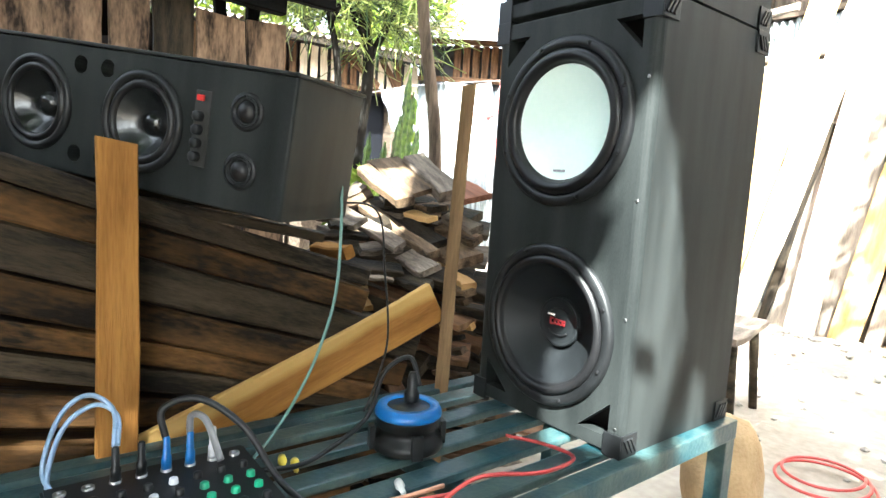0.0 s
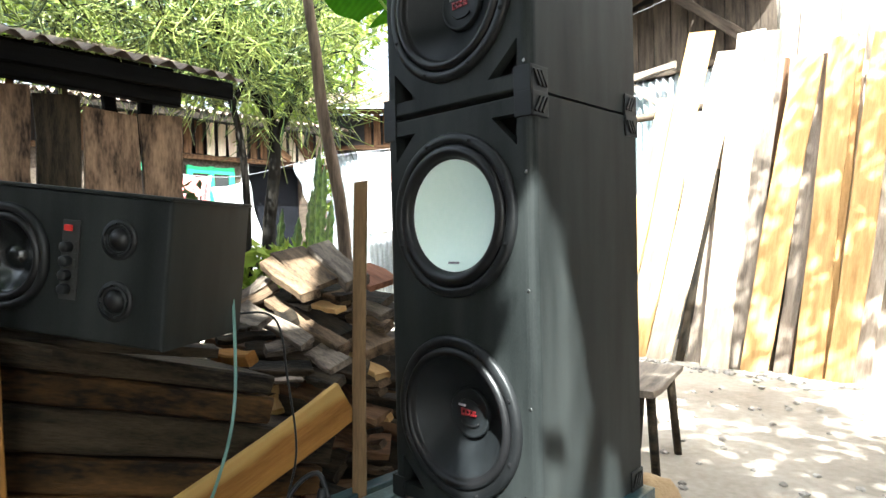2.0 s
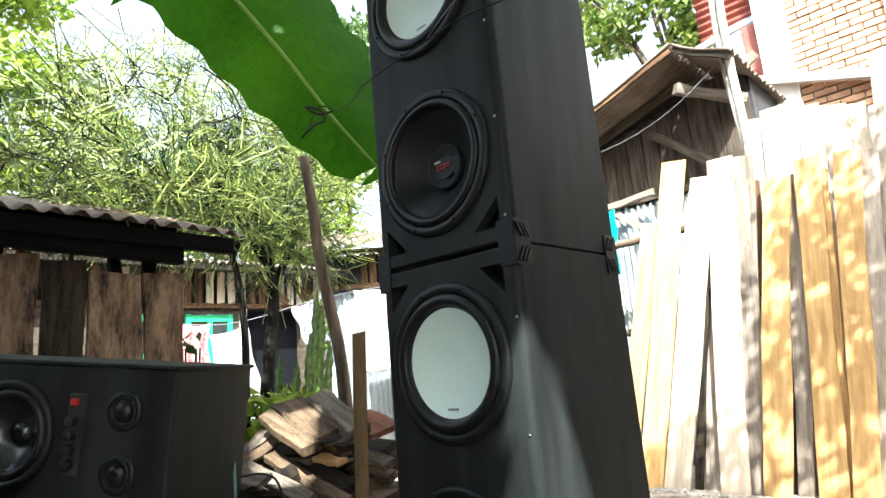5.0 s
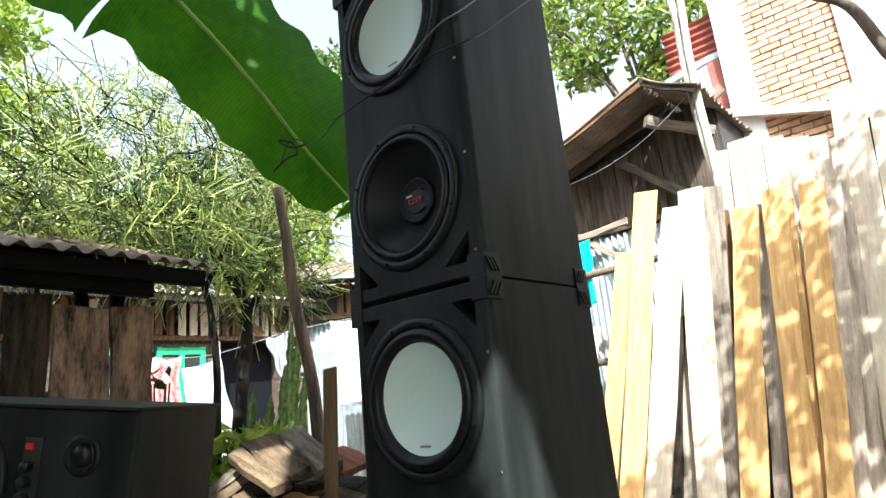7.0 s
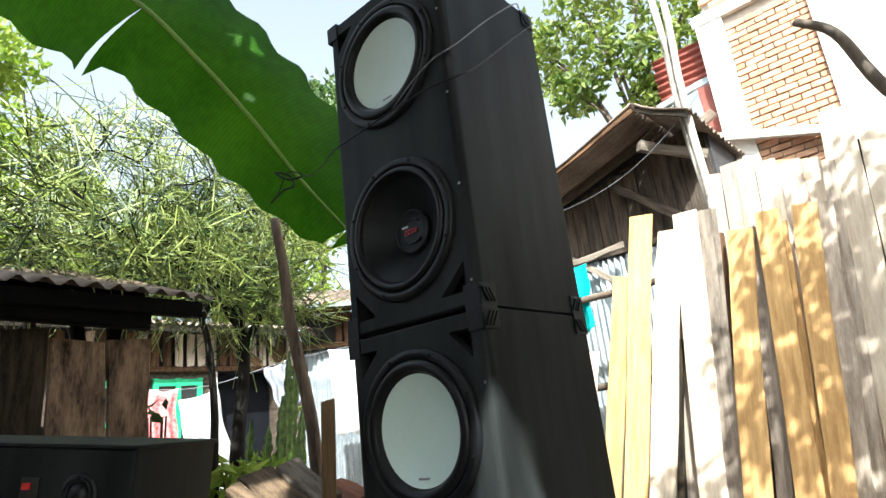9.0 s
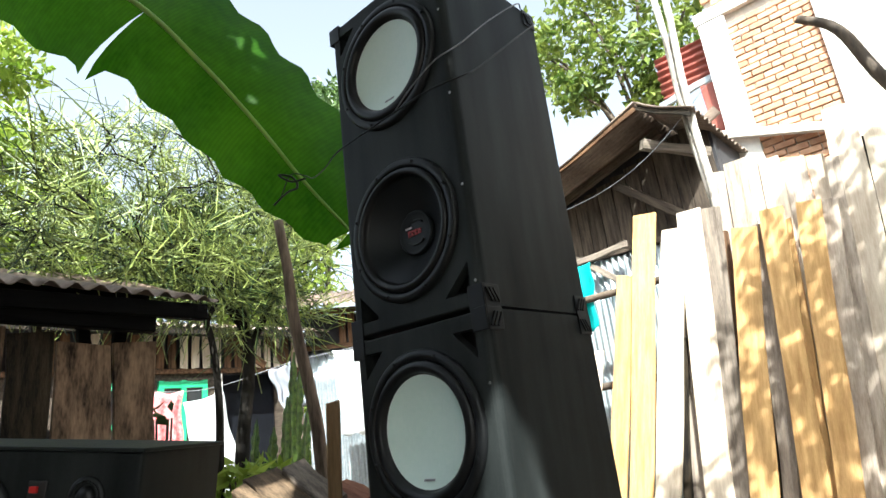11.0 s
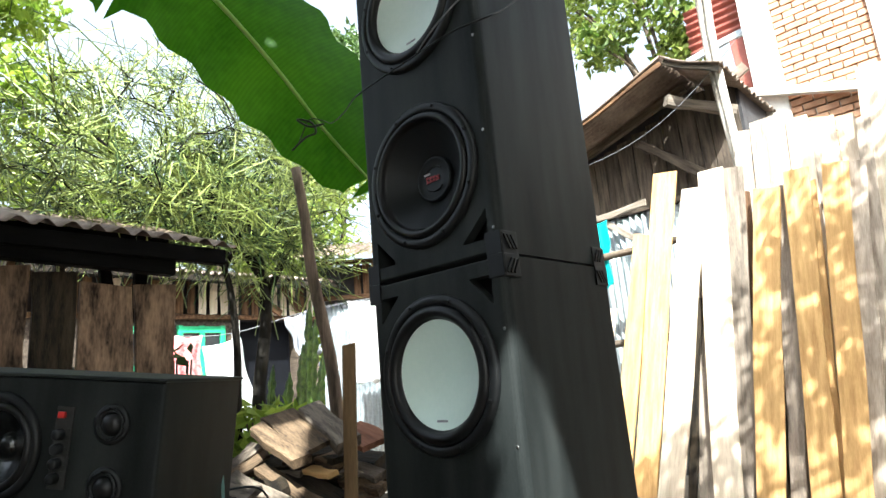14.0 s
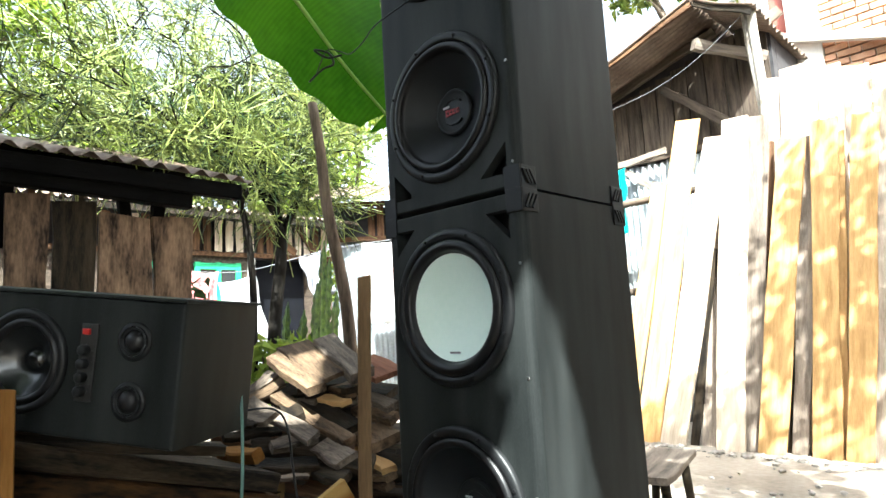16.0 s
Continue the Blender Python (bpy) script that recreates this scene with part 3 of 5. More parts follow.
def build_long_box():
    m = Matrix.Translation((0.066, -0.605, 0.968)) @ pose(0, 0, 0, 0, 0, math.degrees(math.atan2(HS_U.y, HS_U.x))) @ pose(0, 0, 0, 0, -HS_TILT, 0) @ pose(-HS_L, 0, 0)
    box = thing("long_loudspeaker", m, "long black wooden loudspeaker lying on stacked timber", "loudspeaker")
    wl, wr = HS_L - 0.655, HS_L - 0.355
    ports = [(HS_L - 0.535, 0.235), (HS_L - 0.46, 0.235), (HS_L - 0.535, 0.045), (HS_L - 0.46, 0.045)]
    holes = [circle(wl, 0.14, 0.08), circle(wr, 0.14, 0.08)] + [circle(x, z, 0.019, 16) for x, z in ports]
    part("body", cabinet_body(HS_L, HS_D, HS_H, holes, 0.006), BLACK_BOX, box, "black painted wooden box")
    bm = bmesh.new()
    block(bm, 0.015, HS_L - 0.015, 0.05, 0.09, 0.012, HS_H - 0.012)
    part("lining", bm, INSIDE, box)
    bm = bmesh.new()
    block(bm, -0.004, HS_L + 0.006, -0.006, HS_D + 0.004, HS_H, HS_H + 0.007, 0.002)
    part("top_panel", bm, BLACK_BOX, box, "thin black top panel")
    for x in (wl, wr):
        drv = part("woofer", lathe(bmesh.new(), [(0.097, -0.002), (0.097, 0.006), (0.092, 0.010), (0.084, 0.010), (0.080, 0.004), (0.079, -0.01)], 40), BLACK_PLASTIC, box, "black woofer rim", True)
        drv.matrix_basis = pose(x, 0, 0.14) @ Matrix.Diagonal((1.08, 1.0, 1.08, 1))
        part("surround", lathe(bmesh.new(), [(0.080, 0.003), (0.077, 0.008), (0.072, 0.010), (0.067, 0.008), (0.064, 0.001)], 40), RUBBER, drv, "", True)
        part("cone", lathe(bmesh.new(), [(0.065, 0.001), (0.05, -0.014), (0.03, -0.028), (0.022, -0.029)], 40), GLOSS_CONE, drv, "glossy dark cone", True)
        part("dust_cap", lathe(bmesh.new(), [(0.024, -0.029), (0.020, -0.021), (0.010, -0.016), (0, -0.014)], 24), GLOSS_CONE, drv, "glossy domed dust cap", True)
    for z in (0.082, 0.196):
        tw = part("tweeter", lathe(bmesh.new(), [(0.043, -0.001), (0.043, 0.003), (0.036, 0.005), (0.031, 0.005), (0.029, 0.001), (0.024, 0.001)], 32), BLACK_PLASTIC, box, "black tweeter plate", True)
        tw.matrix_basis = pose(HS_L - 0.103, 0, z) @ Matrix.Diagonal((0.88, 0.9, 0.88, 1))
        part("dome", lathe(bmesh.new(), [(0.0245, 0.001), (0.021, 0.007), (0.012, 0.012), (0, 0.0135)], 24), RUBBER, tw, "", True)
        for k in range(4):
            arc = [(0.033 * math.cos(g), -0.007, 0.033 * math.sin(g)) for g in np.linspace(k * math.pi / 2 + 0.15, k * math.pi / 2 + 1.42, 8)]
            part("guard", tube(bmesh.new(), arc, 0.0022, 5), PAPER_CONE, tw, "", True)
        part("grille_ring", lathe(bmesh.new(), [(0.030, 0.004), (0.028, 0.008), (0.026, 0.004)], 32), PAPER_CONE, tw, "", True)
    bm = bmesh.new()
    block(bm, -0.019, 0.019, -0.003, 0.0, -0.075, 0.075, 0.001)
    plate = part("control_plate", bm, GREY_PLATE, box, "dark grey control plate")
    plate.matrix_basis = pose(HS_L - 0.206, 0, 0.148)
    bm = bmesh.new()
    block(bm, -0.008, 0.008, -0.009, -0.003, -0.006, 0.006, 0.002)
    part("switch", bm, RED, plate, "red rocker switch").matrix_basis = pose(-0.004, 0, 0.06)
    knob = None
    for k in range(4):
        mm = pose(-0.004, -0.003, 0.024 - 0.0265 * k)
        if knob is None:
            knob = part("knob", lathe(bmesh.new(), [(0.011, 0), (0.010, 0.012), (0.008, 0.014), (0, 0.014)], 16), BLACK_PLASTIC, plate, "", True)
            knob.matrix_basis = mm
        else:
            share(knob, mm)
    bm = bmesh.new()
    for k in range(9):
        block(bm, 0.009, 0.015, -0.0042, -0.003, -0.060 + k * 0.011, -0.053 + k * 0.011)
    part("scale_print", bm, GREY_PLATE, plate, "small pale print")


build_long_box()


# ---- the bench ----
def build_bench():
    bench = thing("bench", pose(0, 0, 0), "teal painted metal slatted bench carrying the loudspeakers", "bench")
    x0, x1, y0, y1, t = -0.115, 0.492, -1.05, 0.475, BENCH_TOP
    for x in (x0, x1 - 0.045):
        bm = bmesh.new()
        block(bm, x, x + 0.045, y0, y1, t - 0.052, t - 0.001, 0.004)
        part("side_rail", bm, TEAL_PAINT, bench)
    for y in (y0, -0.35, y1 - 0.045):
        bm = bmesh.new()
        block(bm, x0 + 0.046, x1 - 0.046, y, y + 0.04, t - 0.060, t - 0.022, 0.003)
        part("cross_rail", bm, TEAL_PAINT, bench)
    n = 5
    gap = (x1 - x0 - 0.09) / n
    for k in range(n):
        bm = bmesh.new()
        xs = x0 + 0.045 + gap * (k + 0.5)
        block(bm, xs - 0.029, xs + 0.029, y0 + 0.002, y1 - 0.003, t - 0.021, t - 0.002, 0.006)
        part("slat", bm, TEAL_PAINT, bench, "worn teal slat")
    for x in (x0, x1 - 0.05):
        for y in (y0, y1 - 0.05):
            bm = bmesh.new()
            block(bm, x + 0.002, x + 0.048, y + 0.002, y + 0.048, 0.0, t - 0.053, 0.003)
            part("leg", bm, TEAL_PAINT, bench)


build_bench()


# ---- timber beside the bench ----
rng = random.Random(5)
board("upright_board", (-0.100, -0.853, 0.02), (-0.100, -0.853, 1.105), 0.072, 0.022, ORANGE_WOOD, "upright sawn orange plank fixed to the bench side", face=(1, 0, 0), rng=rng, rough=0.003)
board("stake", (-0.086, -0.070, 0.02), (-0.060, -0.040, 1.318), 0.036, 0.020, STAKE_WOOD, "thin upright tan wooden stake beside the loudspeaker tower", "stake", face=(0.75, -0.65, 0), rng=rng, rough=0.002)
board("brace_board", (-0.128, -0.93, 0.40), (-0.128, -0.055, 0.73), 0.115, 0.020, EDGED_WOOD, "slanting rough-sawn orange board beside the bench", face=(1, 0, 0), rng=rng, rough=0.004)


def build_timber_stack():
    """Long old boards stacked flat; the stack dips towards its far end."""
    r = random.Random(11)
    z = 0.0
    layer = 0
    group = "boards of the timber stack"
    mats = [OLD_WOOD, STACK_WOOD, OLD_WOOD, STACK_WOOD, OLD_WOOD, STACK_WOOD, OLD_WOOD]
    while z < 0.90:
        t = r.choice((0.055, 0.075, 0.085, 0.10))
        t = min(t, 0.945 - z) if z > 0.82 else t
        x = -0.160 - 0.02 * r.random()
        lean = -0.33 * min(1.0, z / 0.60)
        for row in range(3):
            w = (0.24, 0.27, 0.26)[row]
            y0 = -1.50 + r.uniform(-0.2, 0.1)
            y1 = -0.12 + r.uniform(-0.16, 0.06) - 0.05 * row
            xa, xb = x - w / 2 - r.uniform(0, 0.015), x - w / 2 - r.uniform(0, 0.02)
            mat = mats[(2 * layer + row) % 7] if row else (STACK_WOOD if layer % 3 != 0 and z < 0.82 else OLD_WOOD)
            zc = z + t / 2
            board("timber_board", (xa, y0, zc + lean * (y0 + 0.6)), (xb, y1, zc + lean * (y1 + 0.6)), w, t * 0.86, mat, "long old dark board in a low timber stack", group=group, rng=r, bend=r.uniform(-0.016, 0.012), rough=0.016)
            x -= w + 0.012
        z += t
        layer += 1
    for y, h in ((-1.35, 0.10),):
        board("bearer", (-0.20, y, h / 2), (-1.0, y, h / 2), 0.10, h, OLD_WOOD, "thick dark bearer under the timber stack", rng=r)


build_timber_stack()
rb = random.Random(3)
# packing under the long box
for a, b, w, t, mat in (((-0.30, -0.99, 1.02), (-0.16, -0.40, 0.915), 0.09, 0.022, OLD_WOOD), ((-0.62, -1.05, 1.06), (-0.50, -0.40, 0.955), 0.10, 0.05, OLD_WOOD)):
    board("packing_board", a, b, w, t, mat, "short dark board packed under the long loudspeaker", group="packing boards", rng=rb)


def build_offcut_heap():
    """Short broken planks heaped behind the stack, tipping towards the tower."""
    r = random.Random(21)
    group = "heaped offcuts"
    label = "short broken plank in a heap of offcuts"
    tilt = Vector((0.42, -0.30, 0.82))

    def offcut(p, q, w, t, mat):
        board("offcut", p, q, w, t, mat, label, group=group, rng=r, rough=0.004, face=tilt + Vector((r.uniform(-0.1, 0.1), r.uniform(-0.1, 0.1), 0)))

    offcut((-0.788, 0.178, 1.128), (-0.492, 0.148, 1.018), 0.129, 0.019, HEAP_WOOD)
    offcut((-0.758, 0.070, 1.089), (-0.471, 0.066, 0.987), 0.062, 0.034, HEAP_WOOD)
    offcut((-0.712, 0.260, 1.138), (-0.433, 0.228, 1.017), 0.095, 0.041, SCRAP_WOOD)
    offcut((-0.595, 0.350, 1.055), (-0.406, 0.325, 1.008), 0.128, 0.021, RED_WOOD)
    offcut((-0.804, -0.039, 0.944), (-0.806, 0.101, 1.029), 0.047, 0.022, SCRAP_WOOD)
    offcut((-0.766, -0.033, 0.938), (-0.769, 0.121, 0.999), 0.043, 0.017, HEAP_WOOD)
    offcut((-0.712, -0.129, 0.931), (-0.504, -0.081, 0.913), 0.058, 0.019, SCRAP_WOOD)
    offcut((-0.753, -0.027, 0.945), (-0.395, 0.003, 0.850), 0.059, 0.020, SCRAP_WOOD)
    offcut((-0.745, 0.074, 0.953), (-0.348, 0.100, 0.827), 0.048, 0.028, HEAP_WOOD)
    offcut((-0.673, 0.149, 0.927), (-0.412, 0.157, 0.848), 0.089, 0.028, OLD_WOOD)
    offcut((-0.575, 0.156, 0.944), (-0.446, 0.163, 0.932), 0.040, 0.018, YELLOW_WOOD)
    offcut((-0.559, 0.315, 0.931), (-0.376, 0.313, 0.905), 0.053, 0.029, SCRAP_WOOD)
    offcut((-0.547, 0.289, 0.891), (-0.357, 0.296, 0.867), 0.045, 0.032, HEAP_WOOD)
    offcut((-0.559, 0.261, 0.839), (-0.336, 0.241, 0.801), 0.120, 0.036, HEAP_WOOD)
    offcut((-0.451, 0.201, 0.775), (-0.259, 0.186, 0.735), 0.042, 0.023, YELLOW_WOOD)
    offcut((-0.391, 0.176, 0.714), (-0.253, 0.184, 0.713), 0.034, 0.023, HEAP_WOOD)
    offcut((-0.459, -0.108, 0.836), (-0.476, 0.060, 0.837), 0.049, 0.023, SCRAP_WOOD)
    offcut((-0.497, 0.060, 0.820), (-0.297, 0.052, 0.784), 0.075, 0.022, SCRAP_WOOD)
    offcut((-0.467, -0.255, 0.840), (-0.318, -0.227, 0.848), 0.038, 0.038, ORANGE_WOOD)
    offcut((-0.545, -0.218, 0.874), (-0.524, -0.047, 0.871), 0.030, 0.019, OLD_WOOD)
    offcut((-0.409, -0.199, 0.804), (-0.397, 0.010, 0.771), 0.050, 0.025, OLD_WOOD)
    offcut((-0.342, -0.175, 0.774), (-0.365, -0.042, 0.752), 0.018, 0.011, SCRAP_WOOD)
    offcut((-0.532, -0.179, 0.908), (-0.527, -0.126, 0.904), 0.030, 0.015, OLD_WOOD)
    offcut((-0.394, 0.007, 0.750), (-0.259, 0.019, 0.741), 0.054, 0.025, OLD_WOOD)
    offcut((-0.432, 0.209, 0.663), (-0.260, 0.188, 0.688), 0.034, 0.022, HEAP_WOOD)
    offcut((-0.408, 0.202, 0.574), (-0.231, 0.189, 0.611), 0.026, 0.022, YELLOW_WOOD)
    offcut((-0.393, 0.198, 0.527), (-0.245, 0.155, 0.574), 0.022, 0.015, OLD_WOOD)
    offcut((-0.382, 0.188, 0.484), (-0.230, 0.154, 0.535), 0.030, 0.019, HEAP_WOOD)
    offcut((-0.375, 0.162, 0.423), (-0.197, 0.151, 0.460), 0.022, 0.019, HEAP_WOOD)
    offcut((-0.354, 0.163, 0.383), (-0.189, 0.143, 0.434), 0.022, 0.019, BROWN_WOOD)
    offcut((-0.587, -0.019, 0.680), (-0.440, -0.089, 0.648), 0.041, 0.019, YELLOW_WOOD)
    for k in range(120):
        f = k / 120
        z = 0.03 + 0.80 * f
        spread = 0.46 * (1 - 0.42 * f)
        cx, cy = -0.60 + r.uniform(-spread, spread) * 0.75, 0.22 + r.uniform(-spread, spread) * 0.9
        a = r.choice((r.uniform(15, 60), r.uniform(15, 60), r.uniform(-40, 100)))
        ln = r.uniform(0.26, 0.46)
        d = Vector((math.cos(radians(a)), math.sin(radians(a)), r.uniform(-0.36, 0.02)))
        c = Vector((cx, cy, z))
        p, q = c - d * ln / 2, c + d * ln / 2
        over = max(p.x, q.x) + 0.16
        if over > 0:
            p.x -= over
            q.x -= over
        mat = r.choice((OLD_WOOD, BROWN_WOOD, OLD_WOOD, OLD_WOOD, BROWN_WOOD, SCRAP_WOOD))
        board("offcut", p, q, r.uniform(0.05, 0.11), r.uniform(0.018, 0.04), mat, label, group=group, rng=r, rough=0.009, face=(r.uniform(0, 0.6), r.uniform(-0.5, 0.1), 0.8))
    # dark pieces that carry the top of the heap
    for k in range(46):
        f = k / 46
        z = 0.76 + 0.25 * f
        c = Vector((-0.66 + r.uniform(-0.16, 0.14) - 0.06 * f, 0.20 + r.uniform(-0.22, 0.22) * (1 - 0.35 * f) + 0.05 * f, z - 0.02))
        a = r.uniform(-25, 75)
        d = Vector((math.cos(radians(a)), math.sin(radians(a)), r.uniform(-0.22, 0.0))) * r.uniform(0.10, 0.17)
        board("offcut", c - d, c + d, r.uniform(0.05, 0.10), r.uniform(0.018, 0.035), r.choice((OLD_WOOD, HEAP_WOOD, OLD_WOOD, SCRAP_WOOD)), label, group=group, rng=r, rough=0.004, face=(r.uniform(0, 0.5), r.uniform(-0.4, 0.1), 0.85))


build_offcut_heap()


cloth("rag", 0.07, 0.03, CLOTH_PURPLE, pose(-0.406, -0.357, 0.841, 60, 0, 40), "small purple rag tucked among the offcuts", 1, 0.006, 0.004, seed=5, category="rag")


# ---- leaning planks along the yard ----
def build_leaning_planks():
    r = random.Random(8)
    group = "leaning planks"
    labels = {PALE_WOOD: "tall pale sawn plank leaning against a rail", YELLOW_WOOD: "tall fresh yellow plank leaning against a rail", GREY_WOOD: "tall grey weathered plank leaning against a rail", OLD_WOOD: "narrow dark plank leaning against a rail", PINKISH_WOOD: "tall pinkish plank in a shaded tone leaning against a rail", BROWN_WOOD: "narrow brown plank leaning against a rail"}

    def plank(xb, xt, z, w, y, mat):
        """From the soil at (xb, y) up to (xt, z), leaning back by a ninth of its height."""
        board("leaning_plank", (xb, y, -0.01), (xt, y + 0.11 * z, z), w, r.uniform(0.024, 0.032), mat, labels[mat], "plank", group, face=(0, -1, 0.11), rng=r, rough=0.006, bend=r.uniform(-0.008, 0.012))

    plank(-2.02, -1.68, 1.75, 0.18, 4.30, PALE_WOOD)
    plank(-1.75, -1.26, 2.44, 0.175, 4.34, YELLOW_WOOD)
    plank(-1.49, -0.94, 3.00, 0.230, 4.31, YELLOW_WOOD)
    plank(-1.24, -0.67, 2.75, 0.236, 4.27, PALE_WOOD)
    plank(-1.07, -0.79, 1.73, 0.070, 4.33, OLD_WOOD)
    plank(-0.95, -0.70, 2.03, 0.150, 4.36, GREY_WOOD)
    plank(-0.75, -0.50, 2.88, 0.232, 4.27, PALE_WOOD)
    plank(-0.59, -0.33, 2.86, 0.190, 4.32, GREY_WOOD)
    plank(-0.49, -0.27, 2.62, 0.080, 4.38, BROWN_WOOD)
    plank(-0.43, -0.07, 2.57, 0.214, 4.27, YELLOW_WOOD)
    plank(-0.24, 0.05, 2.58, 0.125, 4.34, GREY_WOOD)
    plank(-0.33, -0.03, 2.30, 0.050, 4.39, OLD_WOOD)
    plank(-0.04, 0.18, 2.67, 0.190, 4.27, YELLOW_WOOD)
    plank(0.07, 0.27, 2.55, 0.060, 4.33, YELLOW_WOOD)
    plank(0.17, 0.46, 2.64, 0.182, 4.27, YELLOW_WOOD)
    plank(0.29, 0.60, 2.62, 0.120, 4.33, PINKISH_WOOD)
    plank(0.40, 0.70, 2.98, 0.110, 4.38, PINKISH_WOOD)
    # the tall row on the far side, seen above the others
    plank(-0.40, -0.24, 3.24, 0.13, 4.50, PINKISH_WOOD)
    plank(-0.22, -0.07, 3.29, 0.20, 4.50, PINKISH_WOOD)
    plank(-0.03, 0.10, 3.22, 0.10, 4.52, PINKISH_WOOD)
    plank(0.08, 0.22, 3.20, 0.17, 4.50, PALE_WOOD)
    plank(0.26, 0.40, 3.12, 0.18, 4.50, PINKISH_WOOD)
    plank(0.44, 0.57, 3.08, 0.14, 4.50, PALE_WOOD)
    plank(0.60, 0.84, 3.42, 0.235, 4.40, PALE_WOOD)
    plank(0.86, 1.08, 3.44, 0.22, 4.40, PALE_WOOD)
    plank(1.10, 1.32, 3.36, 0.23, 4.40, YELLOW_WOOD)
    plank(1.36, 1.56, 3.30, 0.22, 4.40, PALE_WOOD)
    plank(1.62, 1.80, 3.30, 0.22, 4.40, PALE_WOOD)
    plank(1.88, 2.05, 3.25, 0.23, 4.40, YELLOW_WOOD)
    plank(0.73, 0.98, 3.10, 0.10, 4.46, OLD_WOOD)
    plank(0.98, 1.20, 3.10, 0.10, 4.46, OLD_WOOD)
    rack = thing("timber_rack", pose(0, 0, 0), "rough pole rack behind the leaning planks", "rack")
    for z in (1.4, 2.35):
        part("rail", tube(bmesh.new(), curve_points([(-2.3, 4.93, z), (0, 4.94, z + 0.04), (2.6, 4.93, z)], 10), 0.04, 8), BARK, rack, "", True)
    for x in (-2.2, -0.2, 1.9):
        part("post", tube(bmesh.new(), [(x, 5.03, -0.1), (x, 5.02, 2.5)], 0.045, 8, 0.8), BARK, rack, "", True)
    # two tall peeled poles
    for a, b in (((-0.31, 4.66, 0.0), (-0.30, 4.84, 5.6)), ((-0.20, 4.68, 0.0), (-0.42, 4.86, 5.4))):
        m = Vector(b) - Vector(a)
        pts = [Vector(a) + m * (k / 9) + Vector((0.02 * math.sin(k * 1.7), 0.01 * math.cos(k * 2.1), 0)) for k in range(10)]
        ob = finish("peeled_pole", tube(bmesh.new(), pts, 0.050, 8, 0.7), PALE_BARK, smooth=True)
        tagged(ob, "tall pale knotty pole standing among the planks", "pole", "peeled poles")


build_leaning_planks()


def build_stones():
    r = np.random.default_rng(4)
    bm = bmesh.new()
    for k in range(420):
        s = r.uniform(0.012, 0.045)
        if k < 260:
            x, y = r.uniform(-2.4, 2.2), 4.18 - abs(r.normal()) * 0.10
        else:
            x, y = r.uniform(-0.6, 2.5), r.uniform(0.9, 4.0)
            s *= 0.6
        v = bmesh.ops.create_icosphere(bm, subdivisions=1, radius=s)["verts"]
        for q in v:
            q.co *= r.uniform(0.75, 1.2)
            q.co.z *= 0.6
        bmesh.ops.translate(bm, vec=(x, y, s * 0.25), verts=v)
    tagged(finish("loose_stones", bm, PEBBLE), "small pale stones scattered on the soil", "stones", kind="stuff")


build_stones()


def build_stool():
    st = thing("stool", pose(-0.16, 1.80, 0, 0, 0, 12), "low weathered grey wooden stool with a plank top", "stool")
    r = random.Random(2)
    seat = finish("seat", board_mesh(0.62, 0.24, 0.032, r, -0.012, rough=0.004), GREY_WOOD, st)
    seat.matrix_basis = pose(-0.02, -0.30, 0.44, 0, 0, 90)
    for x in (-0.08, 0.06):
        for y in (-0.20, 0.22):
            bm = tube(bmesh.new(), [(x * 1.5, y * 1.15, 0), (x, y, 0.428)], 0.020, 7, 1.15)
            part("leg", bm, OLD_WOOD, st, "", True)


build_stool()


def build_sack():
    bm = bmesh.new()
    bmesh.ops.create_uvsphere(bm, u_segments=24, v_segments=14, radius=0.5)
    for v in bm.verts:
        n = noise.noise(v.co * 3.0) * 0.10 + noise.noise(v.co * 9.0) * 0.03
        v.co = Vector((v.co.x * 0.26, v.co.y * 0.34, max(v.co.z * 0.42, -0.16) + 0.16)) * (1 + n)
    ob = finish("sack", bm, SACK, smooth=True)
    ob.matrix_basis = pose(0.30, 0.86, -0.005, 0, 0, 20)
    tagged(ob, "small crumpled tan sack on the soil beside the bench", "sack")
    pts = [(0.42 + 0.17 * math.cos(a) * (1 - a * 0.02), 1.42 + 0.20 * math.sin(a) * (1 - a * 0.02), 0.022 + 0.004 * a) for a in np.linspace(0, 13, 60)]
    pts = [(0.495, 0.62, 0.02), (0.46, 0.95, 0.018), (0.62, 1.2, 0.02)] + pts
    tagged(finish("wire_coil", tube(bmesh.new(), pts, 0.006, 6), RED_CABLE, smooth=True), "thin red wire lying in loops on the soil", "cable")


build_sack()


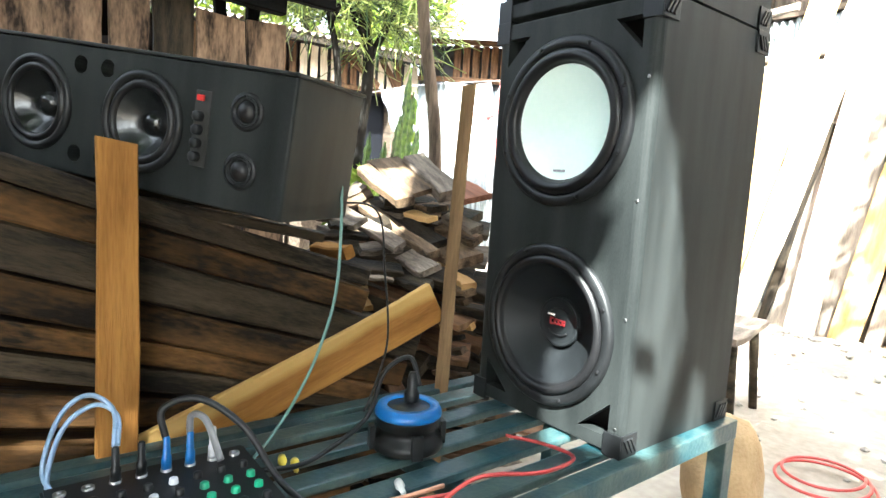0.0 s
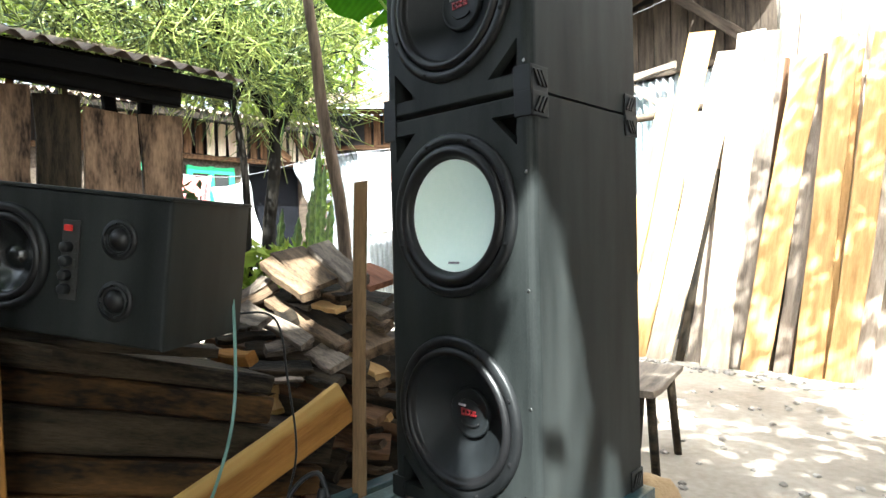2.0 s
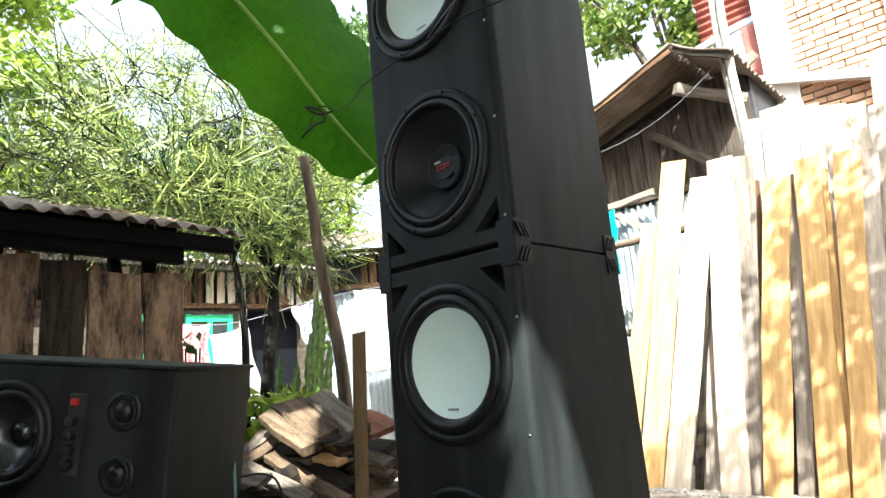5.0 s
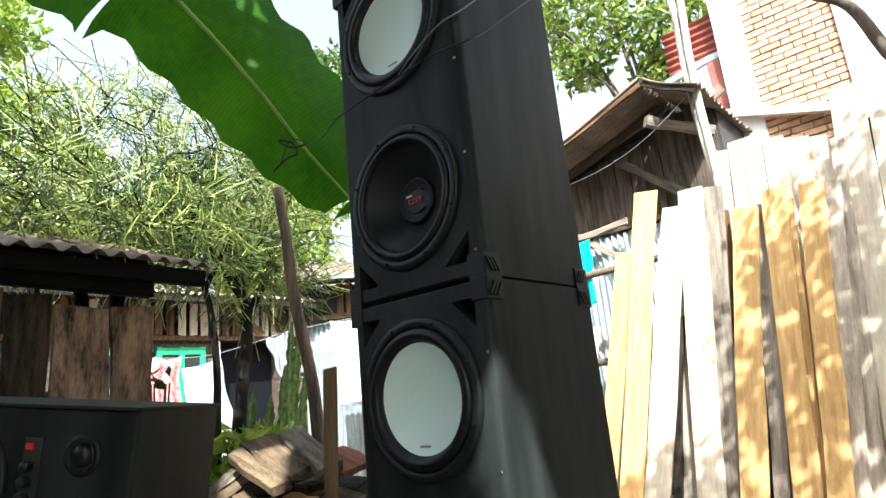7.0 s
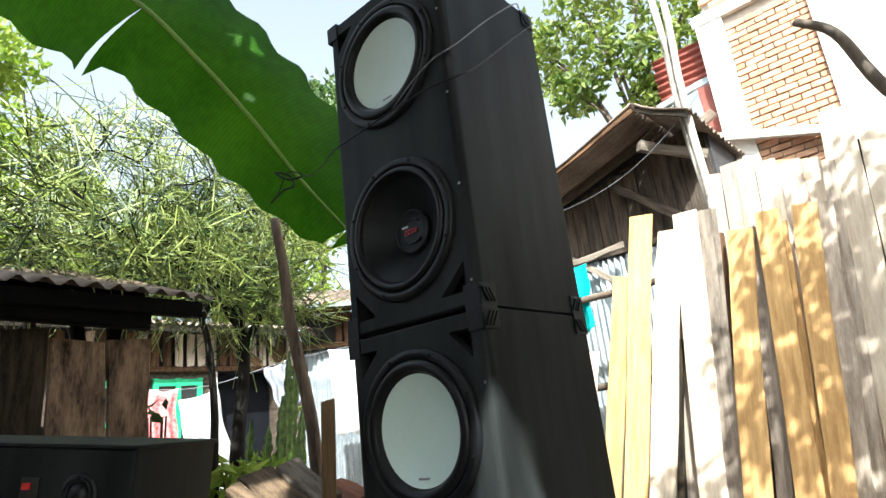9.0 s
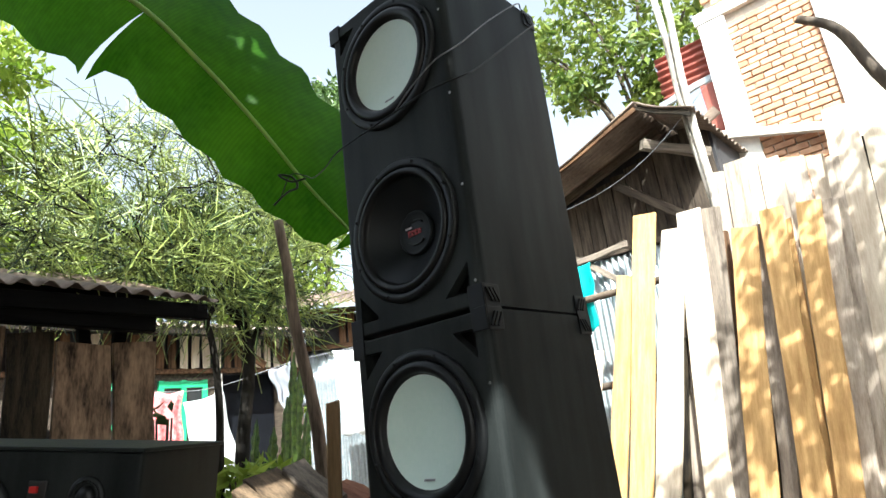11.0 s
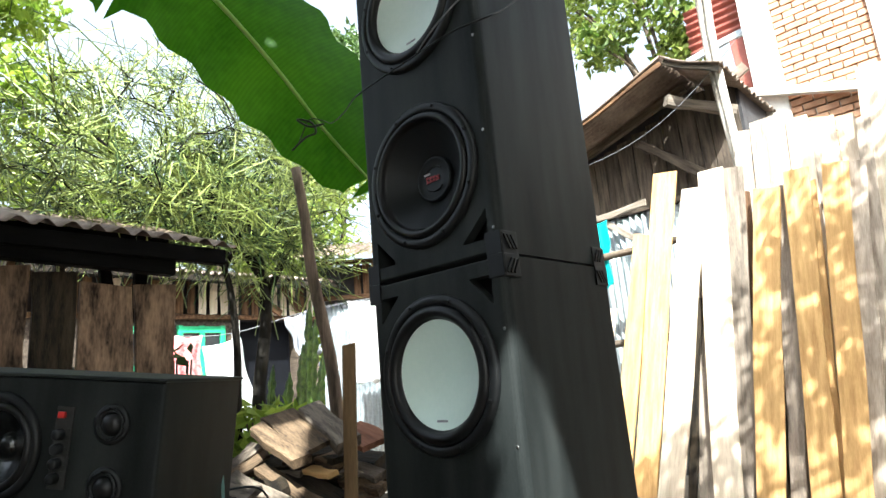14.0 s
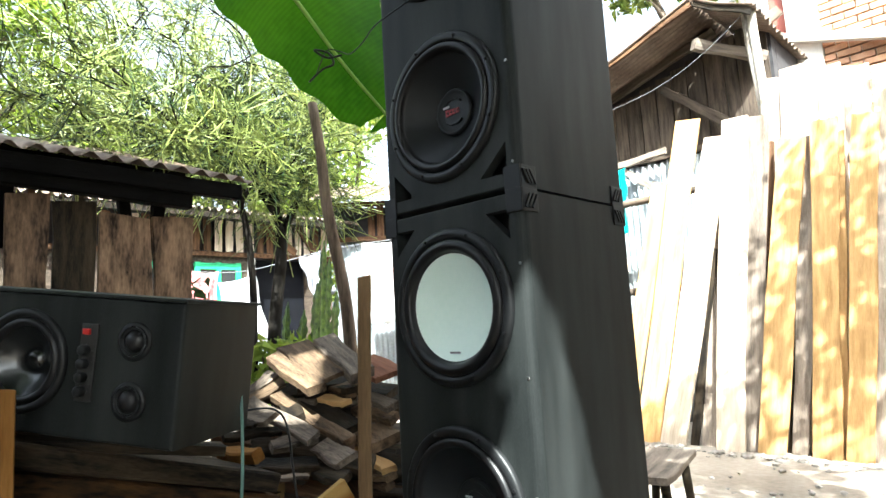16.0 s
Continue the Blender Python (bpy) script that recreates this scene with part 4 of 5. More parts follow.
# ---- wooden house beyond the planks ----
def build_wood_house():
    h = thing("wooden_house", pose(0, 0, 0), "weathered plank house with corrugated iron eaves", "house")
    r = random.Random(14)
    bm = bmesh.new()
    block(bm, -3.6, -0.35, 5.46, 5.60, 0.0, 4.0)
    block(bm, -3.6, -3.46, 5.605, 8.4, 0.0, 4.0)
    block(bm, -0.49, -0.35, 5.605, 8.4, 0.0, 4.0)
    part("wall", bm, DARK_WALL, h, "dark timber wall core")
    x = -3.6
    while x < -0.4:
        w = r.uniform(0.13, 0.2)
        zt = 3.66 + 0.27 * (x + 2.14)
        zt = min(zt, 4.1)
        p = finish("wall_plank", board_mesh(max(zt - 2.95, 0.3), w - 0.008, 0.022, r, 0, 4, 0.003), HOUSE_WOOD, h)
        p.matrix_basis = aim((x + w / 2, 5.44, 2.95), (x + w / 2, 5.44, 4), (0, -1, 0))
        x += w
    bm = bmesh.new()
    block(bm, -3.6, -0.35, 5.40, 5.45, 2.88, 2.945, 0.006)
    part("sill_beam", bm, HOUSE_WOOD, h)
    sheet = corrugated("tin_wall", 0, 3.2, 0, 2.87, GREY_TIN)
    sheet.parent = h
    sheet.matrix_basis = Matrix(((1, 0, 0, -3.58), (0, 0, -1, 5.43), (0, 1, 0, 0.0), (0, 0, 0, 1)))
    up = Vector((0.957, 0, 0.29)).normalized()
    for a, ln, d, sag in ((Vector((-2.9, 4.62, 3.56)), 2.20, up, 0.06), (Vector((-0.79, 4.62, 4.20)), 0.62, Vector((0.86, 0, -0.50)).normalized(), 0.02)):
        roof = corrugated("roof_sheet", 0, 3.4, 0, ln, RUST_TIN, sag=-sag)
        roof.parent = h
        z = Vector((0, 1, 0)).cross(d)
        m = Matrix(((0, d.x, z.x, a.x), (1, d.y, z.y, a.y), (0, d.z, z.z, a.z), (0, 0, 0, 1)))
        roof.matrix_basis = m
    for name, a, b, w, t, mat in (("rafter", (-2.75, 5.30, 3.50), (-0.82, 5.30, 4.07), 0.09, 0.05, HOUSE_WOOD), ("fascia", (-2.0, 4.66, 3.74), (-0.80, 4.66, 4.13), 0.05, 0.03, BROWN_WOOD),
                                  ("fascia", (-0.78, 4.66, 4.13), (-0.28, 4.66, 3.84), 0.06, 0.03, OLD_WOOD), ("beam", (-0.86, 4.78, 3.78), (-0.40, 5.38, 3.66), 0.10, 0.09, GREY_WOOD),
                                  ("brace", (-1.42, 5.28, 3.62), (-0.62, 5.28, 2.92), 0.10, 0.05, HOUSE_WOOD), ("brace", (-2.30, 5.26, 2.86), (-1.45, 5.26, 2.93), 0.07, 0.04, GREY_WOOD), ("brace", (-2.15, 5.30, 2.95), (-1.5, 5.30, 2.45), 0.07, 0.04, GREY_WOOD)):
        ob = board(name, a, b, w, t, mat, "", face=(0, -1, 0), rng=r, parent=h)
    part("wire", tube(bmesh.new(), curve_points([(-2.3, 4.7, 3.32), (-1.3, 4.7, 3.42), (-0.55, 4.72, 3.75), (0.4, 4.75, 4.5)], 16), 0.0035, 5), GREY_CABLE, h, "thin slack grey wire", True)


build_wood_house()


cloth("turquoise_cloth", 0.42, 0.74, CLOTH_TEAL, pose(-2.20, 4.97, 2.80, 0, 4, 0), "bright turquoise cloth hanging below the house eaves", 2, 0.03, seed=4)


# ---- brick building ----
def build_brick_house():
    h = thing("brick_house", pose(0, 0, 0), "tall brick house with pale pilasters and a ledge", "house")
    y = 6.50
    bm = bmesh.new()
    block(bm, -0.30, 3.4, y + 0.03, y + 0.22, 0.0, 6.6)
    block(bm, -0.30, -0.10, y + 0.225, y + 3.0, 0.0, 6.6)
    part("wall", bm, MORTAR, h, "mortar-bedded wall core")
    for x0, x1 in ((-0.42, -0.10), (0.80, 1.02)):
        bm = bmesh.new()
        block(bm, x0, x1, y - 0.05, y + 0.025, 0.0, 5.75, 0.008)
        part("pilaster", bm, PLASTER, h, "pale plastered pilaster")
    bm = bmesh.new()
    block(bm, 0, 1.45, -0.10, 0.0, -0.05, 0.05, 0.008)
    part("ledge", bm, PLASTER, h, "pale ledge").matrix_basis = pose(-0.55, y - 0.055, 4.22, 0, 18, 0)
    bm = bmesh.new()
    block(bm, -0.45, 3.4, y - 0.06, y + 0.025, 5.76, 5.92, 0.008)
    part("top_band", bm, PLASTER, h, "pale concrete band")
    brick = None
    r = random.Random(9)
    for row in range(38):
        z = 3.1 + row * 0.083
        x = -0.325 - (0.115 if row % 2 else 0) + 0.005
        while x < 2.4:
            if x > -0.40 and x + 0.22 < 1.0 and not (5.66 < z < 5.93):
                m = pose(x + 0.11, y + 0.012 + r.uniform(-0.006, 0.006), z, r.uniform(-1.5, 1.5), r.uniform(-1.5, 1.5), r.uniform(-1.5, 1.5))
                if brick is None:
                    bm = bmesh.new()
                    block(bm, -0.107, 0.107, -0.03, 0.05, -0.034, 0.034, 0.006)
                    brick = part("brick", bm, BRICK, h)
                    brick.matrix_basis = m
                else:
                    share(brick, m)
            x += 0.228
    # the red iron sheeting and its lean-to at the side
    sheet = corrugated("side_sheet", 0, 0.62, 0, 0.75, RED_TIN, pitch=0.10, depth=0.025)
    sheet.parent = h
    sheet.matrix_basis = Matrix(((0, 1, 0, -1.10), (0, 0, -1, 6.62), (1, 0, 0, 5.05), (0, 0, 0, 1)))
    for nm, a, b, w, t, mat in (("sheet_rail", (-1.15, 6.58, 4.98), (-0.38, 6.58, 5.08), 0.09, 0.05, GREY_TIN), ("side_post", (-0.52, 6.58, 4.2), (-0.52, 6.58, 5.0), 0.16, 0.05, RED_TIN), ("lean_to_edge", (-0.95, 6.3, 4.25), (-0.42, 6.3, 4.50), 0.12, 0.04, RUST_TIN)):
        board(nm, a, b, w, t, mat, "", face=(0, -1, 0), rng=r, parent=h)


build_brick_house()


# ---- shed with slab planks and an iron roof ----
def build_shed():
    s = thing("shed", pose(0, 0, 0), "low shed of dark slab planks under rusty corrugated iron", "shed")
    r = random.Random(31)
    y, k = 0.279, 0
    while y > -2.6:
        w = (0.214, 0.257, 0.189, 0.182, 0.23)[k % 5]
        zt = (1.812, 1.80, 1.848, 1.865, 1.83)[k % 5]
        p = finish("wall_plank", board_mesh(zt, w - 0.014, 0.03, r, 0, 10, 0.008), OLD_WOOD if k % 5 == 2 else SHED_WOOD, s)
        p.matrix_basis = aim((-1.93 + r.uniform(-0.012, 0.012), y - w / 2, 0.0), (-1.93, y - w / 2 + r.uniform(-0.006, 0.006), 2), (1, 0, 0))
        y -= w
        k += 1
    roof = corrugated("roof_sheet", 0, 3.36, 0, 1.7, RUST_TIN, pitch=0.105, depth=0.017)
    roof.parent = s
    d = Vector((-1, 0, 0.31)).normalized()
    z = Vector((0, 1, 0)).cross(d)
    roof.matrix_basis = Matrix(((0, d.x, z.x, -1.80), (1, d.y, z.y, -2.80), (-0.015, d.z, z.z, 2.064), (0, 0, 0, 1)))
    # purlins, tie beam, brackets and posts get that under-roof shade as colour
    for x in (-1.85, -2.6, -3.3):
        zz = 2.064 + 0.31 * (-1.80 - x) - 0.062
        board("purlin", (x, -2.8, zz), (x, 0.50, zz - 0.05), 0.06, 0.085, SHADED_WOOD, "", rng=r, parent=s, rough=0.006, taper=0.2)
    board("tie_beam", (-1.88, -2.8, 2.02), (-1.88, 0.235, 1.895), 0.07, 0.085, SHADED_WOOD, "", rng=r, parent=s, rough=0.006)
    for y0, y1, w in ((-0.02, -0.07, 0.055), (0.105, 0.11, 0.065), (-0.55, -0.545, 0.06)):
        board("bracket", (-1.99, y0, 1.62), (-1.965, y1, 1.96), w, 0.05, SHADED_WOOD, "", face=(1, 0, 0), rng=r, parent=s, rough=0.003)
    board("stick", (-1.98, -0.475, 1.70), (-1.965, -0.44, 1.97), 0.032, 0.02, BROWN_WOOD, "", face=(1, 0, 0), rng=r, parent=s, rough=0.002)
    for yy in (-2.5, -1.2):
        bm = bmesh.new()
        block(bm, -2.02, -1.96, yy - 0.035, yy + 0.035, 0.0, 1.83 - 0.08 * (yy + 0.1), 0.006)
        part("post", bm, SHADED_WOOD, s)
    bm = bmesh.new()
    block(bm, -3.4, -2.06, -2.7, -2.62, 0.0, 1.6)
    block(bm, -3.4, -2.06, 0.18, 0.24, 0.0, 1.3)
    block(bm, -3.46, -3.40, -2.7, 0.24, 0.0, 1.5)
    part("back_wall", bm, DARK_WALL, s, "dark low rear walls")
    for yy in (-2.5, 0.1):
        bm = bmesh.new()
        block(bm, -3.46, -3.40, yy - 0.03, yy + 0.03, 1.5, 2.42)
        part("rear_post", bm, OLD_WOOD, s)


build_shed()


# ---- far house with slatted gable, laundry ----
def build_slat_house():
    h = thing("slatted_house", pose(0, 0, 0), "low house with slatted upper wall, green windows, dark doorway", "house")
    r = random.Random(41)
    bm = bmesh.new()
    block(bm, -6.35, -6.15, -3.0, 2.84, 0, 2.25)
    block(bm, -6.35, -6.15, 3.75, 4.1, 0, 2.25)
    part("wall", bm, HOUSE_WOOD, h, "dark timber wall")
    # rear wall coloured dark to give the doorway an unlit interior
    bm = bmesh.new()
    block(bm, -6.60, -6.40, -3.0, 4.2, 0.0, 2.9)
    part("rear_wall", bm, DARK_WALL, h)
    # panel filling the doorway, its colour set to the dark inside
    bm = bmesh.new()
    block(bm, -6.39, -6.36, 2.86, 3.74, 0, 2.2)
    part("door", bm, BLUE_DARK, h, "recessed panel coloured as the doorway's shade")
    bm = bmesh.new()
    block(bm, -6.14, -6.10, -3.0, 4.1, 2.20, 2.26, 0.006)
    part("plate_beam", bm, BROWN_WOOD, h)
    y = 0.9
    while y < 4.1:
        p = finish("slat", board_mesh(0.40, 0.095, 0.02, r, 0, 3, 0.003), PALE_WOOD if r.random() < 0.6 else BROWN_WOOD, h)
        p.matrix_basis = aim((-6.10, y, 2.265), (-6.10, y + r.uniform(-0.02, 0.02), 3), (1, 0, 0))
        y += 0.145
    for a, b in (((-6.06, 2.95, 2.62), (-6.06, 3.45, 2.28)), ((-6.06, 3.75, 2.30), (-6.06, 3.50, 2.66))):
        board("strut", a, b, 0.09, 0.03, BROWN_WOOD, "", face=(1, 0, 0), rng=r, parent=h)
    roof = corrugated("roof_sheet", 0, 7.4, 0, 3.0, RUST_TIN, pitch=0.1, depth=0.02)
    roof.parent = h
    d = Vector((-1, 0, 0.22)).normalized()
    z = Vector((0, 1, 0)).cross(d)
    roof.matrix_basis = Matrix(((0, d.x, z.x, -5.70), (1, d.y, z.y, -3.1), (0, d.z, z.z, 2.72), (0, 0, 0, 1)))
    bm = bmesh.new()
    block(bm, -5.80, -5.72, -3.1, 4.3, 2.62, 2.69, 0.006)
    part("eave_beam", bm, OLD_WOOD, h)
    for y0 in (1.35, 2.05):
        bm = bmesh.new()
        for a, b, c, d2 in ((y0, y0 + 0.06, 1.25, 2.12), (y0 + 0.27, y0 + 0.33, 1.25, 2.12), (y0 + 0.54, y0 + 0.60, 1.25, 2.12)):
            block(bm, -6.14, -6.09, a, b, c, d2)
        block(bm, -6.138, -6.092, y0 + 0.06, y0 + 0.27, 2.03, 2.11)
        block(bm, -6.138, -6.092, y0 + 0.33, y0 + 0.54, 2.03, 2.11)
        block(bm, -6.138, -6.092, y0 + 0.06, y0 + 0.27, 1.60, 1.66)
        block(bm, -6.138, -6.092, y0 + 0.33, y0 + 0.54, 1.60, 1.66)
        win = part("window", bm, GREEN_PAINT, h, "green painted window frame")
        for a in (y0 + 0.062, y0 + 0.332):
            bm = bmesh.new()
            block(bm, -6.13, -6.12, a, a + 0.206, 1.25, 2.028)
            part("pane", bm, GLASS, win)
    bm = bmesh.new()
    block(bm, -6.14, -6.08, 2.76, 2.845, 0, 2.19, 0.004)
    part("door_post", bm, PLASTER, h)
    # the wing that meets it
    w = thing("side_house", pose(0, 0, 0), "pale iron-clad house with a slatted gable and rusty eaves", "house")
    sheet = corrugated("tin_wall", 0, 4.2, 0, 2.5, GREY_TIN)
    sheet.parent = w
    d = Vector((0.66, 0.75, 0)).normalized()
    z = d.cross(Vector((0, 0, 1)))
    o = Vector((-6.1, 4.15, 0))
    sheet.matrix_basis = Matrix(((d.x, 0, z.x, o.x), (d.y, 0, z.y, o.y), (0, 1, z.z, 0), (0, 0, 0, 1)))
    k = 0.55
    while k < 4.0:
        p = finish("slat", board_mesh(0.50, 0.10, 0.02, r, 0, 3, 0.003), BROWN_WOOD, w)
        q = o + d * k + z * 0.03
        p.matrix_basis = aim((q.x, q.y, 2.52), (q.x, q.y, 4), z)
        k += 0.135
    q = o + z * 0.07
    for zz in (2.50, 3.03):
        board("rail", (q.x, q.y, zz), (q.x + d.x * 4.2, q.y + d.y * 4.2, zz), 0.07, 0.04, BROWN_WOOD, "", face=z, rng=r, parent=w)
    back = o - z * 0.10
    bm = bmesh.new()
    block(bm, 0, 4.2, -0.05, 0.05, 0, 3.0)
    part("wall_core", bm, DARK_WALL, w).matrix_basis = Matrix(((d.x, z.x, 0, back.x), (d.y, z.y, 0, back.y), (0, 0, 1, 0), (0, 0, 0, 1)))
    roof = corrugated("roof_sheet", 0, 4.8, 0, 2.6, RUST_TIN, pitch=0.1, depth=0.02)
    roof.parent = w
    e = (-z + Vector((0, 0, 0.30))).normalized()
    n2 = d.cross(e)
    q = o - d * 0.3 + z * 0.65
    roof.matrix_basis = Matrix(((d.x, e.x, n2.x, q.x), (d.y, e.y, n2.y, q.y), (d.z, e.z, n2.z, 3.02), (0, 0, 0, 1)))


build_slat_house()
line = finish("washing_line", tube(bmesh.new(), curve_points([(-5.5, 0.9, 2.02), (-5.4, 2.2, 1.92), (-5.2, 3.4, 2.22), (-4.6, 4.6, 2.42)], 18), 0.005, 5), GREY_CABLE, smooth=True)
tagged(line, "thin slack washing line across the yard", "washing line")
cloth("patterned_cloth", 0.30, 0.95, CLOTH_RED, pose(-5.44, 1.72, 1.93, 0, 0, 84), "red and white patterned cloth on the washing line", 2, 0.03, seed=2)
cloth("white_sheet", 0.46, 1.10, CLOTH_WHITE, pose(-5.45, 2.03, 1.80, 0, -14, 84), "large white sheet hanging on the washing line", 2, 0.04, seed=7)
cloth("grey_shirt", 0.30, 0.56, CLOTH_GREY, pose(-5.30, 3.02, 2.12, 0, -18, 78), "grey shirt hanging on the washing line", 2, 0.05, seed=9)
cloth("white_cloth", 0.60, 1.05, CLOTH_WHITE, pose(-4.95, 3.75, 2.30, 0, -4, 62), "white cloth hanging in the sun", 2, 0.04, seed=12)
cloth("red_cloth", 0.30, 0.10, CLOTH_RED, pose(-4.70, 4.05, 2.02, 0, 4, 60), "small red cloth hanging in the sun", 1, 0.02, seed=13)
cloth("striped_cloth", 0.40, 1.20, CLOTH_RED, pose(-4.62, 4.38, 2.40, 0, 0, 56), "red and white striped cloth hanging in the sun", 2, 0.03, seed=15)


# ---- plants ----
def build_pencil_tree():
    t = thing("pencil_tree", pose(0, 0, 0), "pencil tree with dark stems and a tangle of thin green twigs", "tree")
    r = np.random.default_rng(17)
    stems = [[(-3.0, 1.38, -0.05), (-3.02, 1.36, 1.1), (-2.98, 1.42, 1.9), (-3.02, 1.30, 2.5), (-3.1, 1.0, 3.2)],
             [(-2.98, 1.42, 1.95), (-2.93, 1.62, 2.4), (-2.95, 1.85, 3.1)], [(-2.99, 1.40, 2.1), (-3.0, 1.12, 2.5), (-3.05, 0.75, 3.2)],
             [(-2.85, 1.14, -0.05), (-2.87, 1.11, 0.9), (-2.85, 1.10, 1.6), (-2.91, 1.03, 2.2), (-3.0, 0.72, 2.9)], [(-2.90, 1.04, 2.15), (-2.95, 1.22, 2.5), (-3.05, 1.42, 3.1)], [(-2.95, 0.88, 2.55), (-3.0, 0.45, 2.8), (-2.95, 0.05, 3.1)]]
    for k, pts in enumerate(stems):
        rad = (0.062, 0.034, 0.032, 0.038, 0.022, 0.020)[k]
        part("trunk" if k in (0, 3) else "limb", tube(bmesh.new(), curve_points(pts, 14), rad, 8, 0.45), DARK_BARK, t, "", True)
    # main shoots, each ending in a brush of thin green twigs
    cores = [(-3.0, 0.75, 3.00, 1.05, 0.85), (-3.0, 1.45, 2.75, 0.75, 0.75), (-2.95, 0.15, 2.75, 0.70, 0.70), (-2.95, 1.55, 2.30, 0.50, 0.30), (-3.1, 0.8, 2.62, 0.9, 0.42), (-2.9, -0.35, 2.6, 0.6, 0.5)]
    verts, faces = [], []

    def rod(pts, rad):
        """A thin three-sided rod added to the mesh in hand."""
        base = None
        for i, p in enumerate(pts):
            d = pts[min(i + 1, len(pts) - 1)] - pts[max(i - 1, 0)]
            d = d / (np.linalg.norm(d) + 1e-9)
            u = np.cross(d, (0.31, 0.83, 0.46))
            u /= np.linalg.norm(u) + 1e-9
            v = np.cross(d, u)
            k = len(verts)
            for a in range(3):
                verts.append(tuple(p + rad * (math.cos(2.094 * a) * u + math.sin(2.094 * a) * v)))
            if base is not None:
                for a in range(3):
                    b = (a + 1) % 3
                    faces.append((base + a, base + b, k + b, k + a))
            base = k

    # every shoot grows from the nearest wood already there
    nodes = [np.array(p) for pts in stems for p in curve_points(pts, 14) if p.z > 2.05]
    shoots = []
    for _ in range(430):
        c = cores[int(r.choice(len(cores), p=(0.39, 0.27, 0.09, 0.05, 0.18, 0.02)))]
        d = r.normal(size=3)
        d /= np.linalg.norm(d)
        shoots.append((np.array(c[:3]) + d * np.array((c[3] * 0.8, c[3], c[4])) * r.random() ** 0.45, d))
    shoots.sort(key=lambda s: min(np.linalg.norm(s[0] - q) for q in nodes))
    tips = []
    for p, d in shoots:
        near = np.array(nodes)
        start = near[int(np.argmin(np.linalg.norm(near - p, axis=1) + 0.6 * np.maximum(0, near[:, 2] - p[2])))]
        ln = np.linalg.norm(p - start)
        a = start + (p - start) * 0.33 + r.normal(size=3) * 0.07 * ln
        b = start + (p - start) * 0.68 + r.normal(size=3) * 0.08 * ln + np.array((0, 0, 0.05 * ln))
        rod([start, a, b, p], 0.0045 + 0.006 * min(ln, 0.8))
        nodes += [a, b, p]
        tips.append((a, b, p, d))
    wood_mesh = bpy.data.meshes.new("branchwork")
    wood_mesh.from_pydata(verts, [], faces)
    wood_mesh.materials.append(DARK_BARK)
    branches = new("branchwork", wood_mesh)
    branches.parent = t
    tagged(branches, "thin dark branches", kind="stuff")
    verts, faces = [], []
    for a, b, p, d in tips:
        out = d * 0.5 + (p - b) / (np.linalg.norm(p - b) + 1e-6) * 0.6 + np.array((0, 0, 0.25))
        out /= np.linalg.norm(out)
        for _ in range(int(r.integers(7, 13))):
            q = a + (b - a) * r.random() if r.random() < 0.3 else b + (p - b) * r.random()
            e = out * 0.55 + r.normal(size=3) * 0.6
            e /= np.linalg.norm(e)
            ln = r.uniform(0.18, 0.46)
            side = r.normal(size=3) * ln * 0.17
            rad = r.uniform(0.0028, 0.0048)
            mid, end = q + e * ln * 0.5 + side, q + e * ln - np.array((0, 0, 0.08 * ln))
            rod([q, mid, end], rad)
            if r.random() < 0.5:
                fork = e * 0.7 + r.normal(size=3) * 0.5
                rod([mid, mid + fork * ln * 0.3, mid + fork * ln * 0.55], rad * 0.8)
    me = bpy.data.meshes.new("crown")
    me.from_pydata(verts, [], faces)
    me.materials.append(TWIG_GREEN)
    ob = new("crown", me)
    ob.parent = t
    tagged(ob, "tangle of thin leafless green twigs")


build_pencil_tree()


def build_tree(name, at, trunk_h, crown, count, size, mat, label, seed, rad=0.14, keep=None):
    t = thing(name, pose(0, 0, 0), label, "tree")
    r = np.random.default_rng(seed)
    x, y = at
    top = Vector((x, y, trunk_h))
    part("trunk", tube(bmesh.new(), curve_points([(x, y, -0.1), (x + 0.06, y - 0.04, trunk_h * 0.5), top], 10), rad, 10, 0.6), BARK, t, "", True)
    for c, cr in crown:
        c = Vector(c)
        mid = (top + c) / 2 + Vector((0, 0, 0.15 * (c - top).length))
        part("limb", tube(bmesh.new(), curve_points([top - Vector((0, 0, 0.3)), mid, c], 10), rad * 0.45, 6, 0.3), BARK, t, "", True)
    ob = leaf_cloud("crown", crown, count, size, mat, r, t, 1.0)
    return t


build_tree("mango_tree", (-2.4, 9.6), 4.8, [((-4.0, 9.2, 8.4), 0.9), ((-3.4, 9.0, 7.2), 0.6), ((-2.6, 9.2, 7.9), 0.9), ((-1.7, 9.2, 7.2), 0.8), ((-1.1, 9.4, 8.2), 0.9), ((-2.1, 9.3, 6.6), 0.5), ((-3.1, 9.4, 9.2), 0.9), ((-1.9, 9.4, 9.3), 1.0), ((-4.6, 9.4, 9.2), 0.7)], 3700, 0.20, LEAF_MID, "tall leafy tree with sunlit green leaves behind the house", 61)
build_tree("yellow_green_tree", (-7.5, -0.4), 3.2, [((-7.4, 0.5, 5.3), 0.8), ((-7.4, 0.7, 4.2), 0.8), ((-7.6, -0.7, 5.0), 1.2), ((-7.3, 1.2, 3.5), 0.7), ((-7.4, 0.35, 6.5), 0.65), ((-7.4, -0.1, 3.1), 0.9), ((-7.4, -0.7, 6.4), 0.9), ((-7.5, 1.4, 4.8), 0.5)], 6800, 0.15, LEAF_LIGHT, "yellow-green leafy tree behind the shed", 62)
